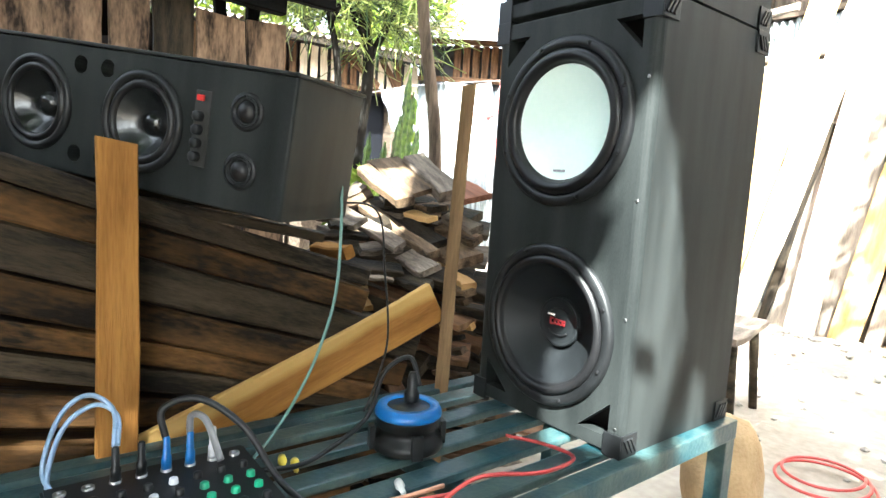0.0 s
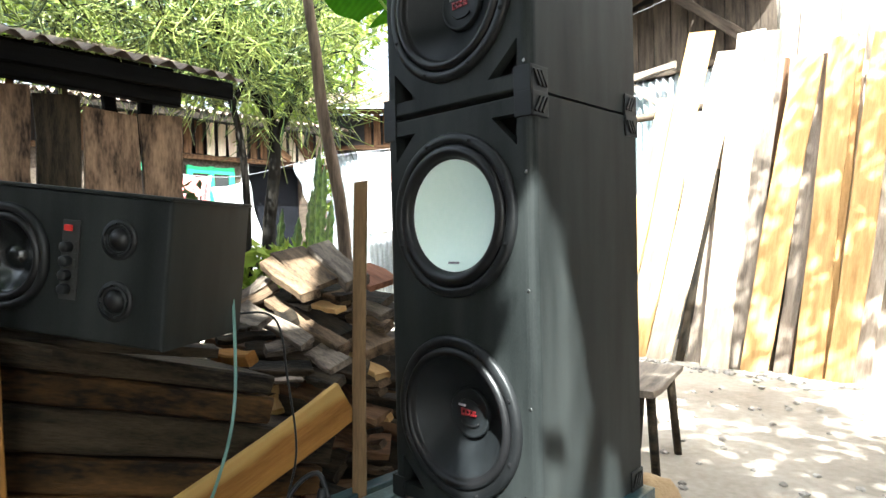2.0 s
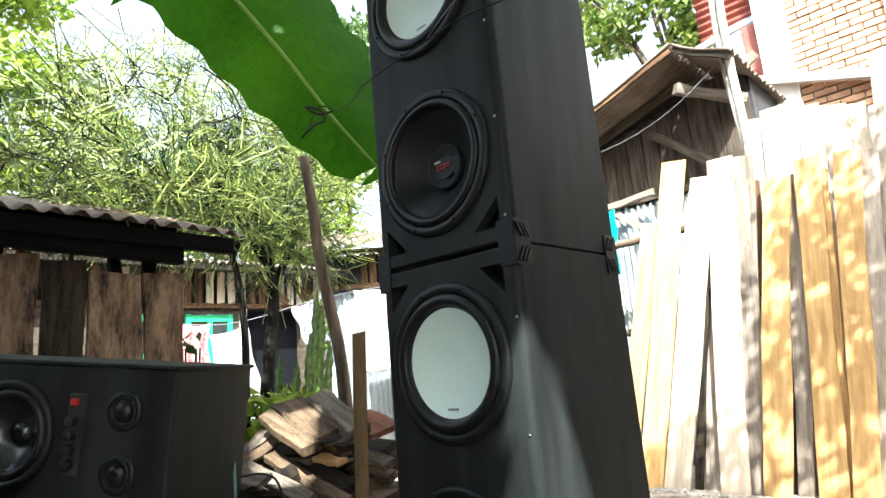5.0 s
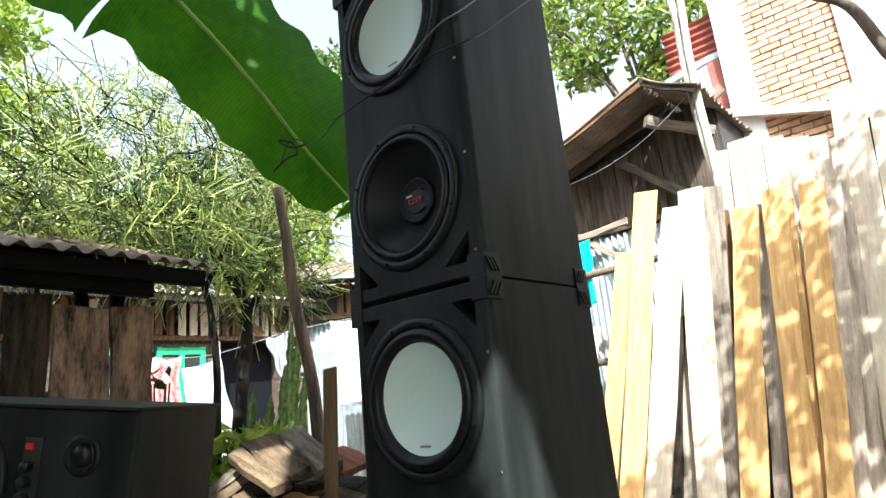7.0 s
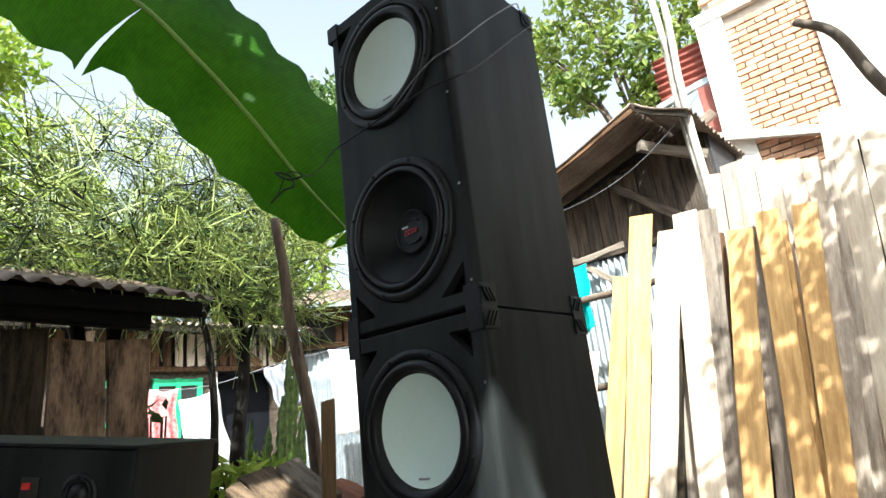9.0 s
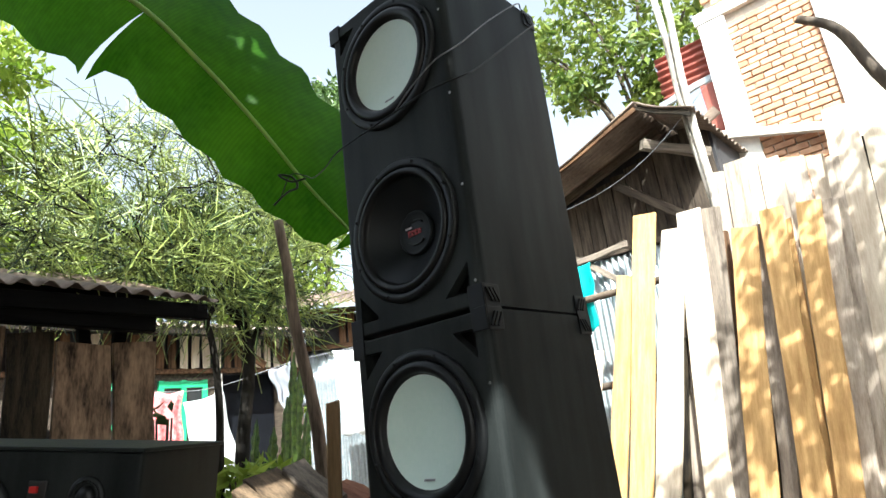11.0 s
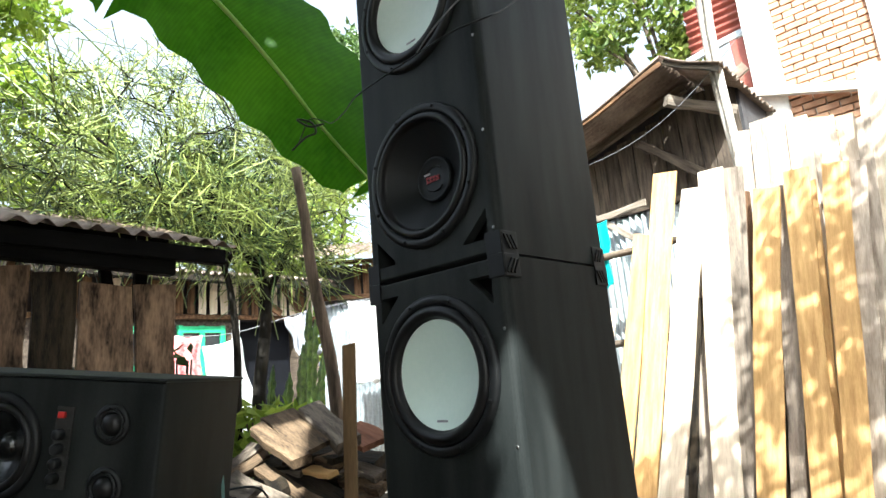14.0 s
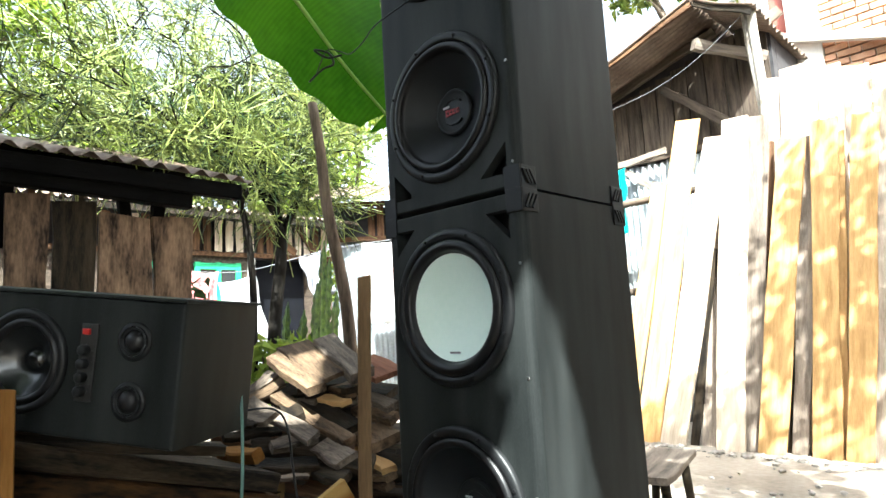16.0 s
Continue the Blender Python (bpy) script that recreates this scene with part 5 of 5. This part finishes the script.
build_tree("bright_tree", (-8.5, 4.2), 3.0, [((-8.2, 2.6, 3.8), 1.1), ((-8.4, 3.8, 4.6), 1.2), ((-8.2, 5.2, 4.2), 1.2), ((-8.6, 1.6, 4.4), 1.0), ((-8.4, 6.0, 5.4), 1.0), ((-8.0, 4.6, 3.4), 0.9)], 6500, 0.17, LEAF_LIGHT, "bright green leafy tree behind the slatted house", 63)
build_tree("far_tree", (-9.5, 7.2), 4.0, [((-8.0, 6.4, 7.6), 1.0), ((-8.6, 6.0, 6.4), 1.0), ((-9.0, 7.2, 6.8), 1.3), ((-8.6, 7.0, 8.6), 1.0)], 3800, 0.19, LEAF_DARK, "tall leafy tree far behind the yard", 64)


def build_hedge():
    r = np.random.default_rng(70)
    verts_c = [((-10.5 + r.uniform(-1, 1), y, z), 1.3) for y in np.arange(-7, 13, 1.4) for z in (1.2, 2.6)]
    t = thing("distant_hedge", pose(0, 0, 0), "dense distant green shrubs closing the yard", "hedge", kind="stuff")
    leaf_cloud("foliage", verts_c, 16000, 0.22, LEAF_LIGHT, r, t, 1.0)


build_hedge()


def build_banana():
    """One great torn leaf hanging from above, with its rib, on a plant beyond the timber."""
    t = thing("banana_plant", pose(0, 0, 0), "banana plant with one great glossy green torn leaf", "plant")
    rib = curve_points([(-1.70, -0.85, 3.55), (-1.35, -0.52, 3.42), (-1.018, -0.218, 3.072), (-0.822, -0.022, 2.745), (-0.665, 0.135, 2.438), (-0.546, 0.254, 2.177), (-0.441, 0.359, 1.975), (-0.40, 0.40, 1.90)], 42)
    rib = [p + Vector((0, 0, 0.035)) for p in rib]
    n = len(rib)
    a = n // 3
    out = Vector((0.70, -0.70, 0.12)).normalized()

    def half(sign, spans, droop):
        bm = bmesh.new()
        for s0, s1 in spans:
            prev = None
            for i in range(s0, s1 + 1):
                p = rib[min(i, n - 1)]
                d = (rib[min(i + 1, n - 1)] - rib[max(i - 1, 0)]).normalized()
                side = out.cross(d).normalized() * sign
                f = i / (n - 1)
                w = 0.36 * min(1.0, (f * 5 + 0.25)) * min(1.0, ((1 - f) * 2.6) ** 0.6) * (0.92 + 0.05 * math.sin(i * 1.3))
                w *= (1.10 - 0.22 * f) if sign > 0 else (1.10 if f < a / (n - 1) else 0.84 - 0.20 * min(1.0, (f - 0.33) * 3))
                slit = 0.0
                if i == s0 and i > 0:
                    slit = 0.022
                if i == s1 and i < n - 1:
                    slit = -0.022
                lag = 0.10 * w - slit
                row = []
                for k in range(6):
                    g = k / 5
                    q = p + side * w * g - d * lag * g - out * droop * w * g * g + out * 0.008 * math.sin(i * 1.1 + k) * g
                    row.append(bm.verts.new(q))
                if prev:
                    for k in range(5):
                        bm.faces.new((prev[k], prev[k + 1], row[k + 1], row[k]))
                prev = row
        return bm

    leaf = part("leaf_half", half(1, [(0, n - 1)], 0.35), LEAF_BANANA, t, "glossy green leaf half", True)
    part("leaf_half", half(-1, [(0, a - 1), (a - 1, n - 6), (n - 6, n - 1)], 0.30), LEAF_BANANA, t, "glossy green leaf half with torn edge", True)
    part("leaf_rib", tube(bmesh.new(), [p + out * 0.004 for p in rib], 0.015, 7, 0.3), RIB_GREEN, t, "pale green midrib", True)
    stem = curve_points([(-2.6, -1.7, 0.0), (-2.58, -1.68, 1.6), (-2.45, -1.55, 2.7), (-2.1, -1.25, 3.38), (-1.70, -0.85, 3.585)], 20)
    part("stem", tube(bmesh.new(), stem, 0.11, 10, 0.14), RIB_GREEN, t, "thick pale green stem", True)


build_banana()


def build_cactus():
    c = thing("cactus", pose(0, 0, 0), "tall ribbed green cactus columns", "cactus")
    r = random.Random(6)
    for x, y, z1, rad in ((-3.46, 2.14, 2.02, 0.030), (-3.52, 2.23, 1.86, 0.034), (-3.42, 2.03, 1.62, 0.030), (-3.56, 2.33, 1.55, 0.030), (-3.50, 1.94, 1.38, 0.034), (-3.60, 1.84, 1.46, 0.028)):
        bm = bmesh.new()
        prev = None
        steps = 60
        for i in range(steps + 1):
            f = i / steps
            cx, cy = x + 0.03 * math.sin(f * 5 + x), y + 0.04 * math.sin(f * 4 + y)
            rr = rad * (0.72 + 0.4 * abs(math.sin(f * 42 + x * 9))) * min(1, (1 - f) * 8 + 0.15)
            ring = [bm.verts.new((cx + rr * (1.25 if k % 2 else 0.62) * math.cos(math.pi * k / 4), cy + rr * (1.25 if k % 2 else 0.62) * math.sin(math.pi * k / 4), z1 * f)) for k in range(8)]
            if prev:
                for k in range(8):
                    bm.faces.new((prev[k], prev[(k + 1) % 8], ring[(k + 1) % 8], ring[k]))
            prev = ring
        bm.faces.new(prev)
        part("column", bm, CACTUS, c)


build_cactus()


def build_bush(at, rad, count, seed, mat, label, size=0.13):
    b = thing("bush", pose(0, 0, 0), label, "bush", "low bushes")
    r = np.random.default_rng(seed)
    x, y, z = at
    for k in range(5):
        part("stem", tube(bmesh.new(), [(x, y, 0), (x + r.uniform(-rad, rad) * 0.6, y + r.uniform(-rad, rad) * 0.6, z)], 0.012, 5, 0.5), BARK, b, "", True)
    leaf_cloud("foliage", [((x, y, z), rad), ((x, y - rad * 0.6, z * 0.8), rad * 0.7), ((x, y + rad * 0.6, z * 0.75), rad * 0.7)], count, size, mat, r, b, 1.0)


build_bush((-2.75, 1.28, 1.02), 0.24, 260, 81, LEAF_LIGHT, "low bright green leafy bush by the pencil tree", 0.15)
build_bush((-2.4, 0.50, 1.45), 0.10, 26, 82, LEAF_DARK, "thin red-green shrub beside the shed", 0.10)
build_bush((-3.3, 1.9, 0.80), 0.30, 240, 83, LEAF_DARK, "low dark green bush under the cactus", 0.14)

post = finish("leaning_post", tube(bmesh.new(), curve_points([(-1.085, 0.745, 0.0), (-1.12, 0.695, 1.0), (-1.135, 0.675, 1.35), (-1.18, 0.62, 1.78), (-1.19, 0.60, 2.05), (-1.215, 0.575, 2.31)], 14), 0.034, 8, 0.7), wood("post timber", (0.06, 0.042, 0.03), (0.25, 0.18, 0.13), stretch=(6, 6, 0.8), bump=0.7), smooth=True)
tagged(post, "leaning round brown wooden post", "post")


# ---- trees out of view, added to shade the yard, above and behind ----
def build_shade_tree(name, at, trunk_h, crown, count, size, seed, gaps=()):
    t = thing(name, pose(0, 0, 0), "spreading leafy tree out of view, placed to shade the yard", "tree")
    r = np.random.default_rng(seed)
    x, y = at
    top = Vector((x, y, trunk_h))
    part("trunk", tube(bmesh.new(), curve_points([(x, y, -0.1), (x + 0.05, y, trunk_h * 0.5), top], 8), 0.16, 10, 0.6), BARK, t, "", True)
    for c, cr in crown:
        part("limb", tube(bmesh.new(), curve_points([top - Vector((0, 0, 0.2)), (top + Vector(c)) / 2 + Vector((0, 0, 0.2)), Vector(c)], 8), 0.05, 6, 0.3), BARK, t, "", True)
    verts, faces = [], []
    while count > 0:
        count -= 1
        c, cr = crown[int(r.integers(len(crown)))]
        d = r.normal(size=3)
        d /= np.linalg.norm(d)
        p = np.array(c) + d * cr * r.random() ** 0.4
        # leaves left out for wanted sun patches, traced along the sun to the tower's flank
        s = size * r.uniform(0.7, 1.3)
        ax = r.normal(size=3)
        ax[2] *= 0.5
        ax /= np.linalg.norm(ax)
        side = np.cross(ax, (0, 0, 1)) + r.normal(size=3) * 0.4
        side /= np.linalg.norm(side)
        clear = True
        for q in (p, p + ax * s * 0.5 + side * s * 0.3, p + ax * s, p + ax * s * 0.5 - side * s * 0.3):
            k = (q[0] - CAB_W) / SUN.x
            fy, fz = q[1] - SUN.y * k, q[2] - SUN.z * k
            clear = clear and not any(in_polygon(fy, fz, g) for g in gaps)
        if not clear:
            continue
        i = len(verts)
        verts += [tuple(p), tuple(p + ax * s * 0.5 + side * s * 0.3), tuple(p + ax * s), tuple(p + ax * s * 0.5 - side * s * 0.3)]
        faces += [(i, i + 1, i + 2, i + 3)]
    me = bpy.data.meshes.new("crown")
    me.from_pydata(verts, [], faces)
    me.materials.append(LEAF_DARK)
    ob = new("crown", me)
    ob.parent = t


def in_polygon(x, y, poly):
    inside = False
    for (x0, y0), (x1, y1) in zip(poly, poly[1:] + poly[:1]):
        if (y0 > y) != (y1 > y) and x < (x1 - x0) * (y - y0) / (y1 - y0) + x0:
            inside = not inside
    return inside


# crown openings shaped for sun patches on banana leaf, offcut heap and tower
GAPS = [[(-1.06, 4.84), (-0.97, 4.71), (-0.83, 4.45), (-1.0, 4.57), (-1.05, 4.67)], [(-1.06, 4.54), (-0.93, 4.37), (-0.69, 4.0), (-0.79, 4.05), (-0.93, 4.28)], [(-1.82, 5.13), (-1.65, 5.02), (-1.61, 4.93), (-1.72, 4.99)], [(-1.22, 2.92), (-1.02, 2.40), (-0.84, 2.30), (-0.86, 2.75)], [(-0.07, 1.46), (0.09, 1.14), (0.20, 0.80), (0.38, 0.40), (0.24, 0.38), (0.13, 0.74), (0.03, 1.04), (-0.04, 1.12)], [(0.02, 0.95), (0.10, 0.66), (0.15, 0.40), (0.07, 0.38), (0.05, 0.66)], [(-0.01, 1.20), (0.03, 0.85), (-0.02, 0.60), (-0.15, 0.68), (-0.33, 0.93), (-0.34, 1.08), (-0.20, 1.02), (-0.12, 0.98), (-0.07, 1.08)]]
# added crown above and behind the camera, holding back sun and sky
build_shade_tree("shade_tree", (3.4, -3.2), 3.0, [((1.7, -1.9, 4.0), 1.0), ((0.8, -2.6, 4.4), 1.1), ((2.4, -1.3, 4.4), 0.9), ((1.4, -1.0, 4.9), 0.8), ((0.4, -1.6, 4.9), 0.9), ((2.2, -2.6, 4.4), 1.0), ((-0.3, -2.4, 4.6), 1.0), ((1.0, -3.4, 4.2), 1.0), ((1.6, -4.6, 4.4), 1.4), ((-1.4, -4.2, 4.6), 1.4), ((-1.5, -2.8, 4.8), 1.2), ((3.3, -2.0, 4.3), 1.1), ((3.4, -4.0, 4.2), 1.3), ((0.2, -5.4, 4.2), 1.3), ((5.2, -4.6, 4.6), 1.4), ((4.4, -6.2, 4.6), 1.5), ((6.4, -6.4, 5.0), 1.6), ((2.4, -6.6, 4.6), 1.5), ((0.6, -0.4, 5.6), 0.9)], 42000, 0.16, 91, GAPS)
build_shade_tree("yard_tree", (3.9, 3.2), 3.0, [((3.0, 2.1, 5.6), 0.9), ((3.6, 2.6, 5.2), 0.9), ((3.6, 1.5, 5.6), 0.9), ((2.2, 0.9, 4.9), 0.6), ((3.9, 2.2, 4.4), 0.7), ((3.5, -0.6, 4.5), 0.8), ((2.9, 0.4, 4.8), 0.6)], 6000, 0.13, 92)
limb = finish("dry_branch", tube(bmesh.new(), curve_points([(0.88, 3.5, 3.66), (1.08, 3.5, 3.45), (1.24, 3.5, 2.94), (1.6, 3.45, 2.2), (1.9, 3.4, 0.0)], 16), 0.030, 7, 1.8), BARK, smooth=True)
tagged(limb, "bare brown forked branch standing in the yard", "branch")


# ---- unseen walls and roofs, added to close the yard and block light ----
def build_rear_blocker():
    h = thing("rear_house", pose(0, 0, 0), "unseen dark wall and roof added behind to block light", "house")
    # stands behind the camera only to cut low sky light
    bm = bmesh.new()
    block(bm, -6.0, 4.2, -6.2, -6.0, 0.0, 3.4)
    part("wall", bm, HOUSE_WOOD, h, "plain dark wall blocking light")
    roof = corrugated("roof_sheet", 0, 10.4, 0, 2.2, RUST_TIN)
    roof.parent = h
    d = Vector((0, -1, 0.3)).normalized()
    z = Vector((1, 0, 0)).cross(d)
    roof.matrix_basis = Matrix(((1, 0, z.x, -6.1), (0, d.y, z.y, -5.7), (0, d.z, z.z, 3.32), (0, 0, 0, 1)))


build_rear_blocker()


def build_side_blocker():
    h = thing("neighbour_house", pose(0, 0, 0), "unseen dark wall and roof added beside the yard to block light", "house")
    # added out of view to keep sky light off the tower's flank
    bm = bmesh.new()
    block(bm, 4.7, 4.9, -2.8, 7.5, 0.0, 4.6)
    part("wall", bm, HOUSE_WOOD, h, "plain dark wall blocking light")
    roof = corrugated("roof_sheet", 0, 10.6, 0, 2.6, RUST_TIN)
    roof.parent = h
    d = Vector((1, 0, 0.25)).normalized()
    z = Vector((0, 1, 0)).cross(d)
    roof.matrix_basis = Matrix(((0, d.x, z.x, 4.5), (1, d.y, z.y, -2.9), (0, d.z, z.z, 4.58), (0, 0, 0, 1)))


build_side_blocker()


# ---- on the bench: mixer, cables, power block ----
def build_mixer():
    m = thing("audio_mixer", pose(0.20, -0.835, BENCH_TOP, 0, 0, 0) @ Matrix.Diagonal((0.9, 0.95, 0.66, 1)), "small black audio mixer with knobs and plugged cables on the bench", "mixer")
    bm = bmesh.new()
    vs = [(-0.13, -0.17, 0.0), (0.19, -0.17, 0.0), (0.19, 0.17, 0.0), (-0.13, 0.17, 0.0), (-0.13, -0.17, 0.072), (0.19, -0.17, 0.045), (0.19, 0.17, 0.045), (-0.13, 0.17, 0.072)]
    q = [bm.verts.new(v) for v in vs]
    for f in ((0, 3, 2, 1), (4, 5, 6, 7), (0, 1, 5, 4), (1, 2, 6, 5), (2, 3, 7, 6), (3, 0, 4, 7)):
        bm.faces.new([q[i] for i in f])
    bmesh.ops.bevel(bm, geom=list(bm.edges), offset=0.005, segments=2, affect="EDGES")
    part("case", bm, BLACK_PLASTIC, m, "black sloping metal case")
    first = {}
    slope = lambda x: 0.072 - (x + 0.13) * 0.0844
    for i in range(8):
        for j in range(6):
            x, y = -0.045 + j * 0.040, -0.145 + i * 0.041
            mat = GREEN_KNOB if (i >= 5 and j in (1, 2)) else (LOGO_PALE if (i + j) % 4 == 0 else BLACK_PLASTIC)
            mm = pose(x, y, slope(x), -90, 0, 0)
            if mat.name not in first:
                first[mat.name] = part("knob", lathe(bmesh.new(), [(0.0085, -0.002), (0.0075, 0.012), (0.005, 0.015), (0, 0.015)], 12), mat, m, "", True)
                first[mat.name].matrix_basis = mm
            else:
                share(first[mat.name], mm)
    jack = None
    for i in range(8):
        mm = pose(-0.095, -0.145 + i * 0.041, slope(-0.095), -90, 0, 0)
        if jack is None:
            jack = part("jack_socket", lathe(bmesh.new(), [(0.010, -0.002), (0.010, 0.006), (0.006, 0.007), (0.005, 0.0)], 12), STEEL, m, "silver jack socket", True)
            jack.matrix_basis = mm
        else:
            share(jack, mm)
    for i, mat in ((4, BLUE_PLASTIC), (5, BLUE_PLASTIC), (2, BLACK_PLASTIC), (3, BLACK_PLASTIC), (6, LOGO_PALE)):
        plug = part("plug", lathe(bmesh.new(), [(0.0, 0.0), (0.009, 0.0), (0.009, 0.02), (0.007, 0.022), (0.006, 0.05), (0.004, 0.052), (0, 0.052)], 12), mat, m, "", True)
        plug.matrix_basis = pose(-0.095, -0.145 + i * 0.041, slope(-0.095) + 0.004, -90, 0, 0) @ Matrix.Diagonal((1, 1.7, 1, 1))


build_mixer()


def cable(name, pts, rad, mat, label, n=36):
    return tagged(finish(name, tube(bmesh.new(), curve_points(pts, n), rad, 7), mat, smooth=True), label, "cable", "cables on the bench")


cable("signal_cable", [(0.105, -0.895, 0.603), (0.07, -0.890, 0.653), (0.05, -0.925, 0.678), (0.05, -0.965, 0.648), (0.06, -0.990, 0.568), (0.10, -0.975, 0.533)], 0.0042, WHITE_CABLE, "pale blue audio cable arching from the mixer")
cable("signal_cable", [(0.105, -0.890, 0.603), (0.075, -0.885, 0.643), (0.06, -0.915, 0.663), (0.06, -0.960, 0.633), (0.07, -0.985, 0.558), (0.11, -0.980, 0.518)], 0.0042, WHITE_CABLE, "pale blue audio cable arching from the mixer")
cable("thick_cable", [(0.112, -0.817, 0.600), (0.10, -0.820, 0.650), (0.12, -0.765, 0.665), (0.17, -0.705, 0.620), (0.23, -0.665, 0.540), (0.30, -0.635, 0.507)], 0.0062, BLACK_PLASTIC, "thick black audio cable arching from the mixer")
cable("short_cable", [(0.112, -0.778, 0.600), (0.11, -0.775, 0.633), (0.14, -0.760, 0.633), (0.19, -0.750, 0.578)], 0.0062, GREY_CABLE, "short grey audio cable arching from the mixer")
cable("bench_cable", [(0.12, -0.70, 0.512), (0.16, -0.60, 0.515), (0.14, -0.52, 0.52), (0.12, -0.42, 0.56), (0.09, -0.36, 0.64), (0.12, -0.315, 0.675), (0.155, -0.31, 0.62)], 0.0055, BLACK_PLASTIC, "black power cable running to the blue socket block")
cable("hanging_cord", [(-0.10, -0.395, 1.06), (-0.062, -0.405, 1.075), (-0.045, -0.408, 0.97), (-0.035, -0.42, 0.80), (-0.045, -0.455, 0.66), (-0.04, -0.51, 0.56), (0.0, -0.58, 0.508), (0.09, -0.66, 0.508)], 0.0036, TEAL_CABLE, "pale teal cord hanging from the long loudspeaker")
cable("dark_wire", [(-0.13, -0.40, 1.00), (-0.085, -0.29, 0.985), (-0.08, -0.26, 0.83), (-0.075, -0.245, 0.66), (-0.07, -0.28, 0.545), (-0.02, -0.34, 0.508)], 0.0028, BLACK_PLASTIC, "thin dark wire hanging beside the timber")
cable("copper_wire", [(0.28, -0.70, 0.515), (0.33, -0.60, 0.512), (0.36, -0.50, 0.515), (0.36, -0.40, 0.510)], 0.0045, COPPER, "pinkish twin wire lying across the bench slats")
cable("copper_wire", [(0.30, -0.70, 0.518), (0.35, -0.61, 0.515), (0.38, -0.50, 0.517), (0.39, -0.41, 0.510)], 0.004, RED_CABLE, "red wire lying across the bench slats")
cable("red_wire", [(0.44, -0.52, 0.512), (0.40, -0.36, 0.530), (0.44, -0.22, 0.522), (0.42, -0.10, 0.512), (0.34, -0.10, 0.510), (0.26, -0.14, 0.509)], 0.0042, RED_CABLE, "red speaker wire looping over the bench slats")


def build_power_block():
    b = thing("socket_block", pose(0.165, -0.345, BENCH_TOP, 0, 0, 25), "round black and blue power socket block on the bench", "power socket")
    to_up = pose(0, 0, 0, -90, 0, 0)
    part("base", lathe(bmesh.new(), [(0, 0), (0.075, 0), (0.078, 0.004), (0.074, 0.022), (0.06, 0.030), (0.058, 0.045), (0.07, 0.052), (0.07, 0.078), (0.064, 0.086), (0, 0.086)], 28), BLACK_PLASTIC, b, "black round base", True).matrix_basis = to_up
    part("blue_ring", lathe(bmesh.new(), [(0.0705, 0.070), (0.072, 0.072), (0.072, 0.078), (0.066, 0.090), (0.048, 0.091), (0.046, 0.0865)], 28), BLUE_PLASTIC, b, "bright blue plastic ring", True).matrix_basis = to_up
    part("power_plug", lathe(bmesh.new(), [(0, 0.08), (0.016, 0.08), (0.017, 0.105), (0.012, 0.112), (0.011, 0.135), (0.007, 0.15), (0, 0.15)], 16), BLACK_PLASTIC, b, "black power plug", True).matrix_basis = pose(-0.01, 0.03, 0, -90, 0, 0)
    for k in range(4):
        a = radians(45 + 90 * k)
        bm = bmesh.new()
        block(bm, -0.012, 0.012, -0.006, 0.006, 0.0, 0.05, 0.002)
        part("foot", bm, BLACK_PLASTIC, b).matrix_basis = pose(0.078 * math.cos(a), 0.078 * math.sin(a), 0, 0, 0, math.degrees(a) + 90)


build_power_block()
for x, y, mat, nm in ((0.10, -0.60, YELLOW_PLASTIC, "yellow"), (0.125, -0.585, YELLOW_PLASTIC, "yellow"), (0.30, -0.46, CLOTH_WHITE, "white")):
    ob = finish("loose_plug", lathe(bmesh.new(), [(0, 0), (0.008, 0), (0.009, 0.016), (0.006, 0.02), (0.005, 0.04), (0, 0.042)], 12), mat, smooth=True)
    ob.matrix_basis = pose(x, y, BENCH_TOP + 0.007, 0, 0, 70)
    tagged(ob, nm + " audio plug lying on the bench", "plug", "loose plugs")


# ---- wires on the tower ----
def build_tower_wires():
    y = -0.028
    a = [(-0.43, 0.075, 2.06), (-0.40, 0.10, 2.14), (-0.36, 0.13, 2.13), (-0.27, 0.10, 2.08), (-0.10, 0.02, 2.03), (0.02, y, 2.02), (0.16, y - 0.01, 2.022), (0.28, y, 2.035), (0.40, y, 2.038), (0.475, 0.02, 2.06), (0.478, 0.10, 2.118), (0.478, 0.31, 2.30), (0.476, 0.44, 2.41)]
    b = [(0.28, y - 0.004, 2.037), (0.36, y - 0.02, 2.06), (0.44, y - 0.01, 2.10), (0.476, 0.02, 2.15), (0.478, 0.18, 2.30), (0.478, 0.345, 2.438), (0.46, 0.40, 2.46)]
    for pts in (a, b):
        tagged(finish("tower_wire", tube(bmesh.new(), curve_points(pts, 48), 0.0022, 6), BLACK_PLASTIC if pts is a else GREY_CABLE, smooth=True), "thin slack wire draped across the upper loudspeaker", "wire", "draped wires")
    hook = [(-0.445, 0.055, 2.03), (-0.41, 0.09, 2.075), (-0.385, 0.115, 2.09), (-0.395, 0.105, 2.13), (-0.43, 0.07, 2.145), (-0.40, 0.10, 2.115), (-0.36, 0.135, 2.12)]
    tagged(finish("wire_hook", tube(bmesh.new(), curve_points(hook, 36), 0.004, 6), BLACK_PLASTIC, smooth=True), "bent black wire end twisted into a hook", "wire")


build_tower_wires()
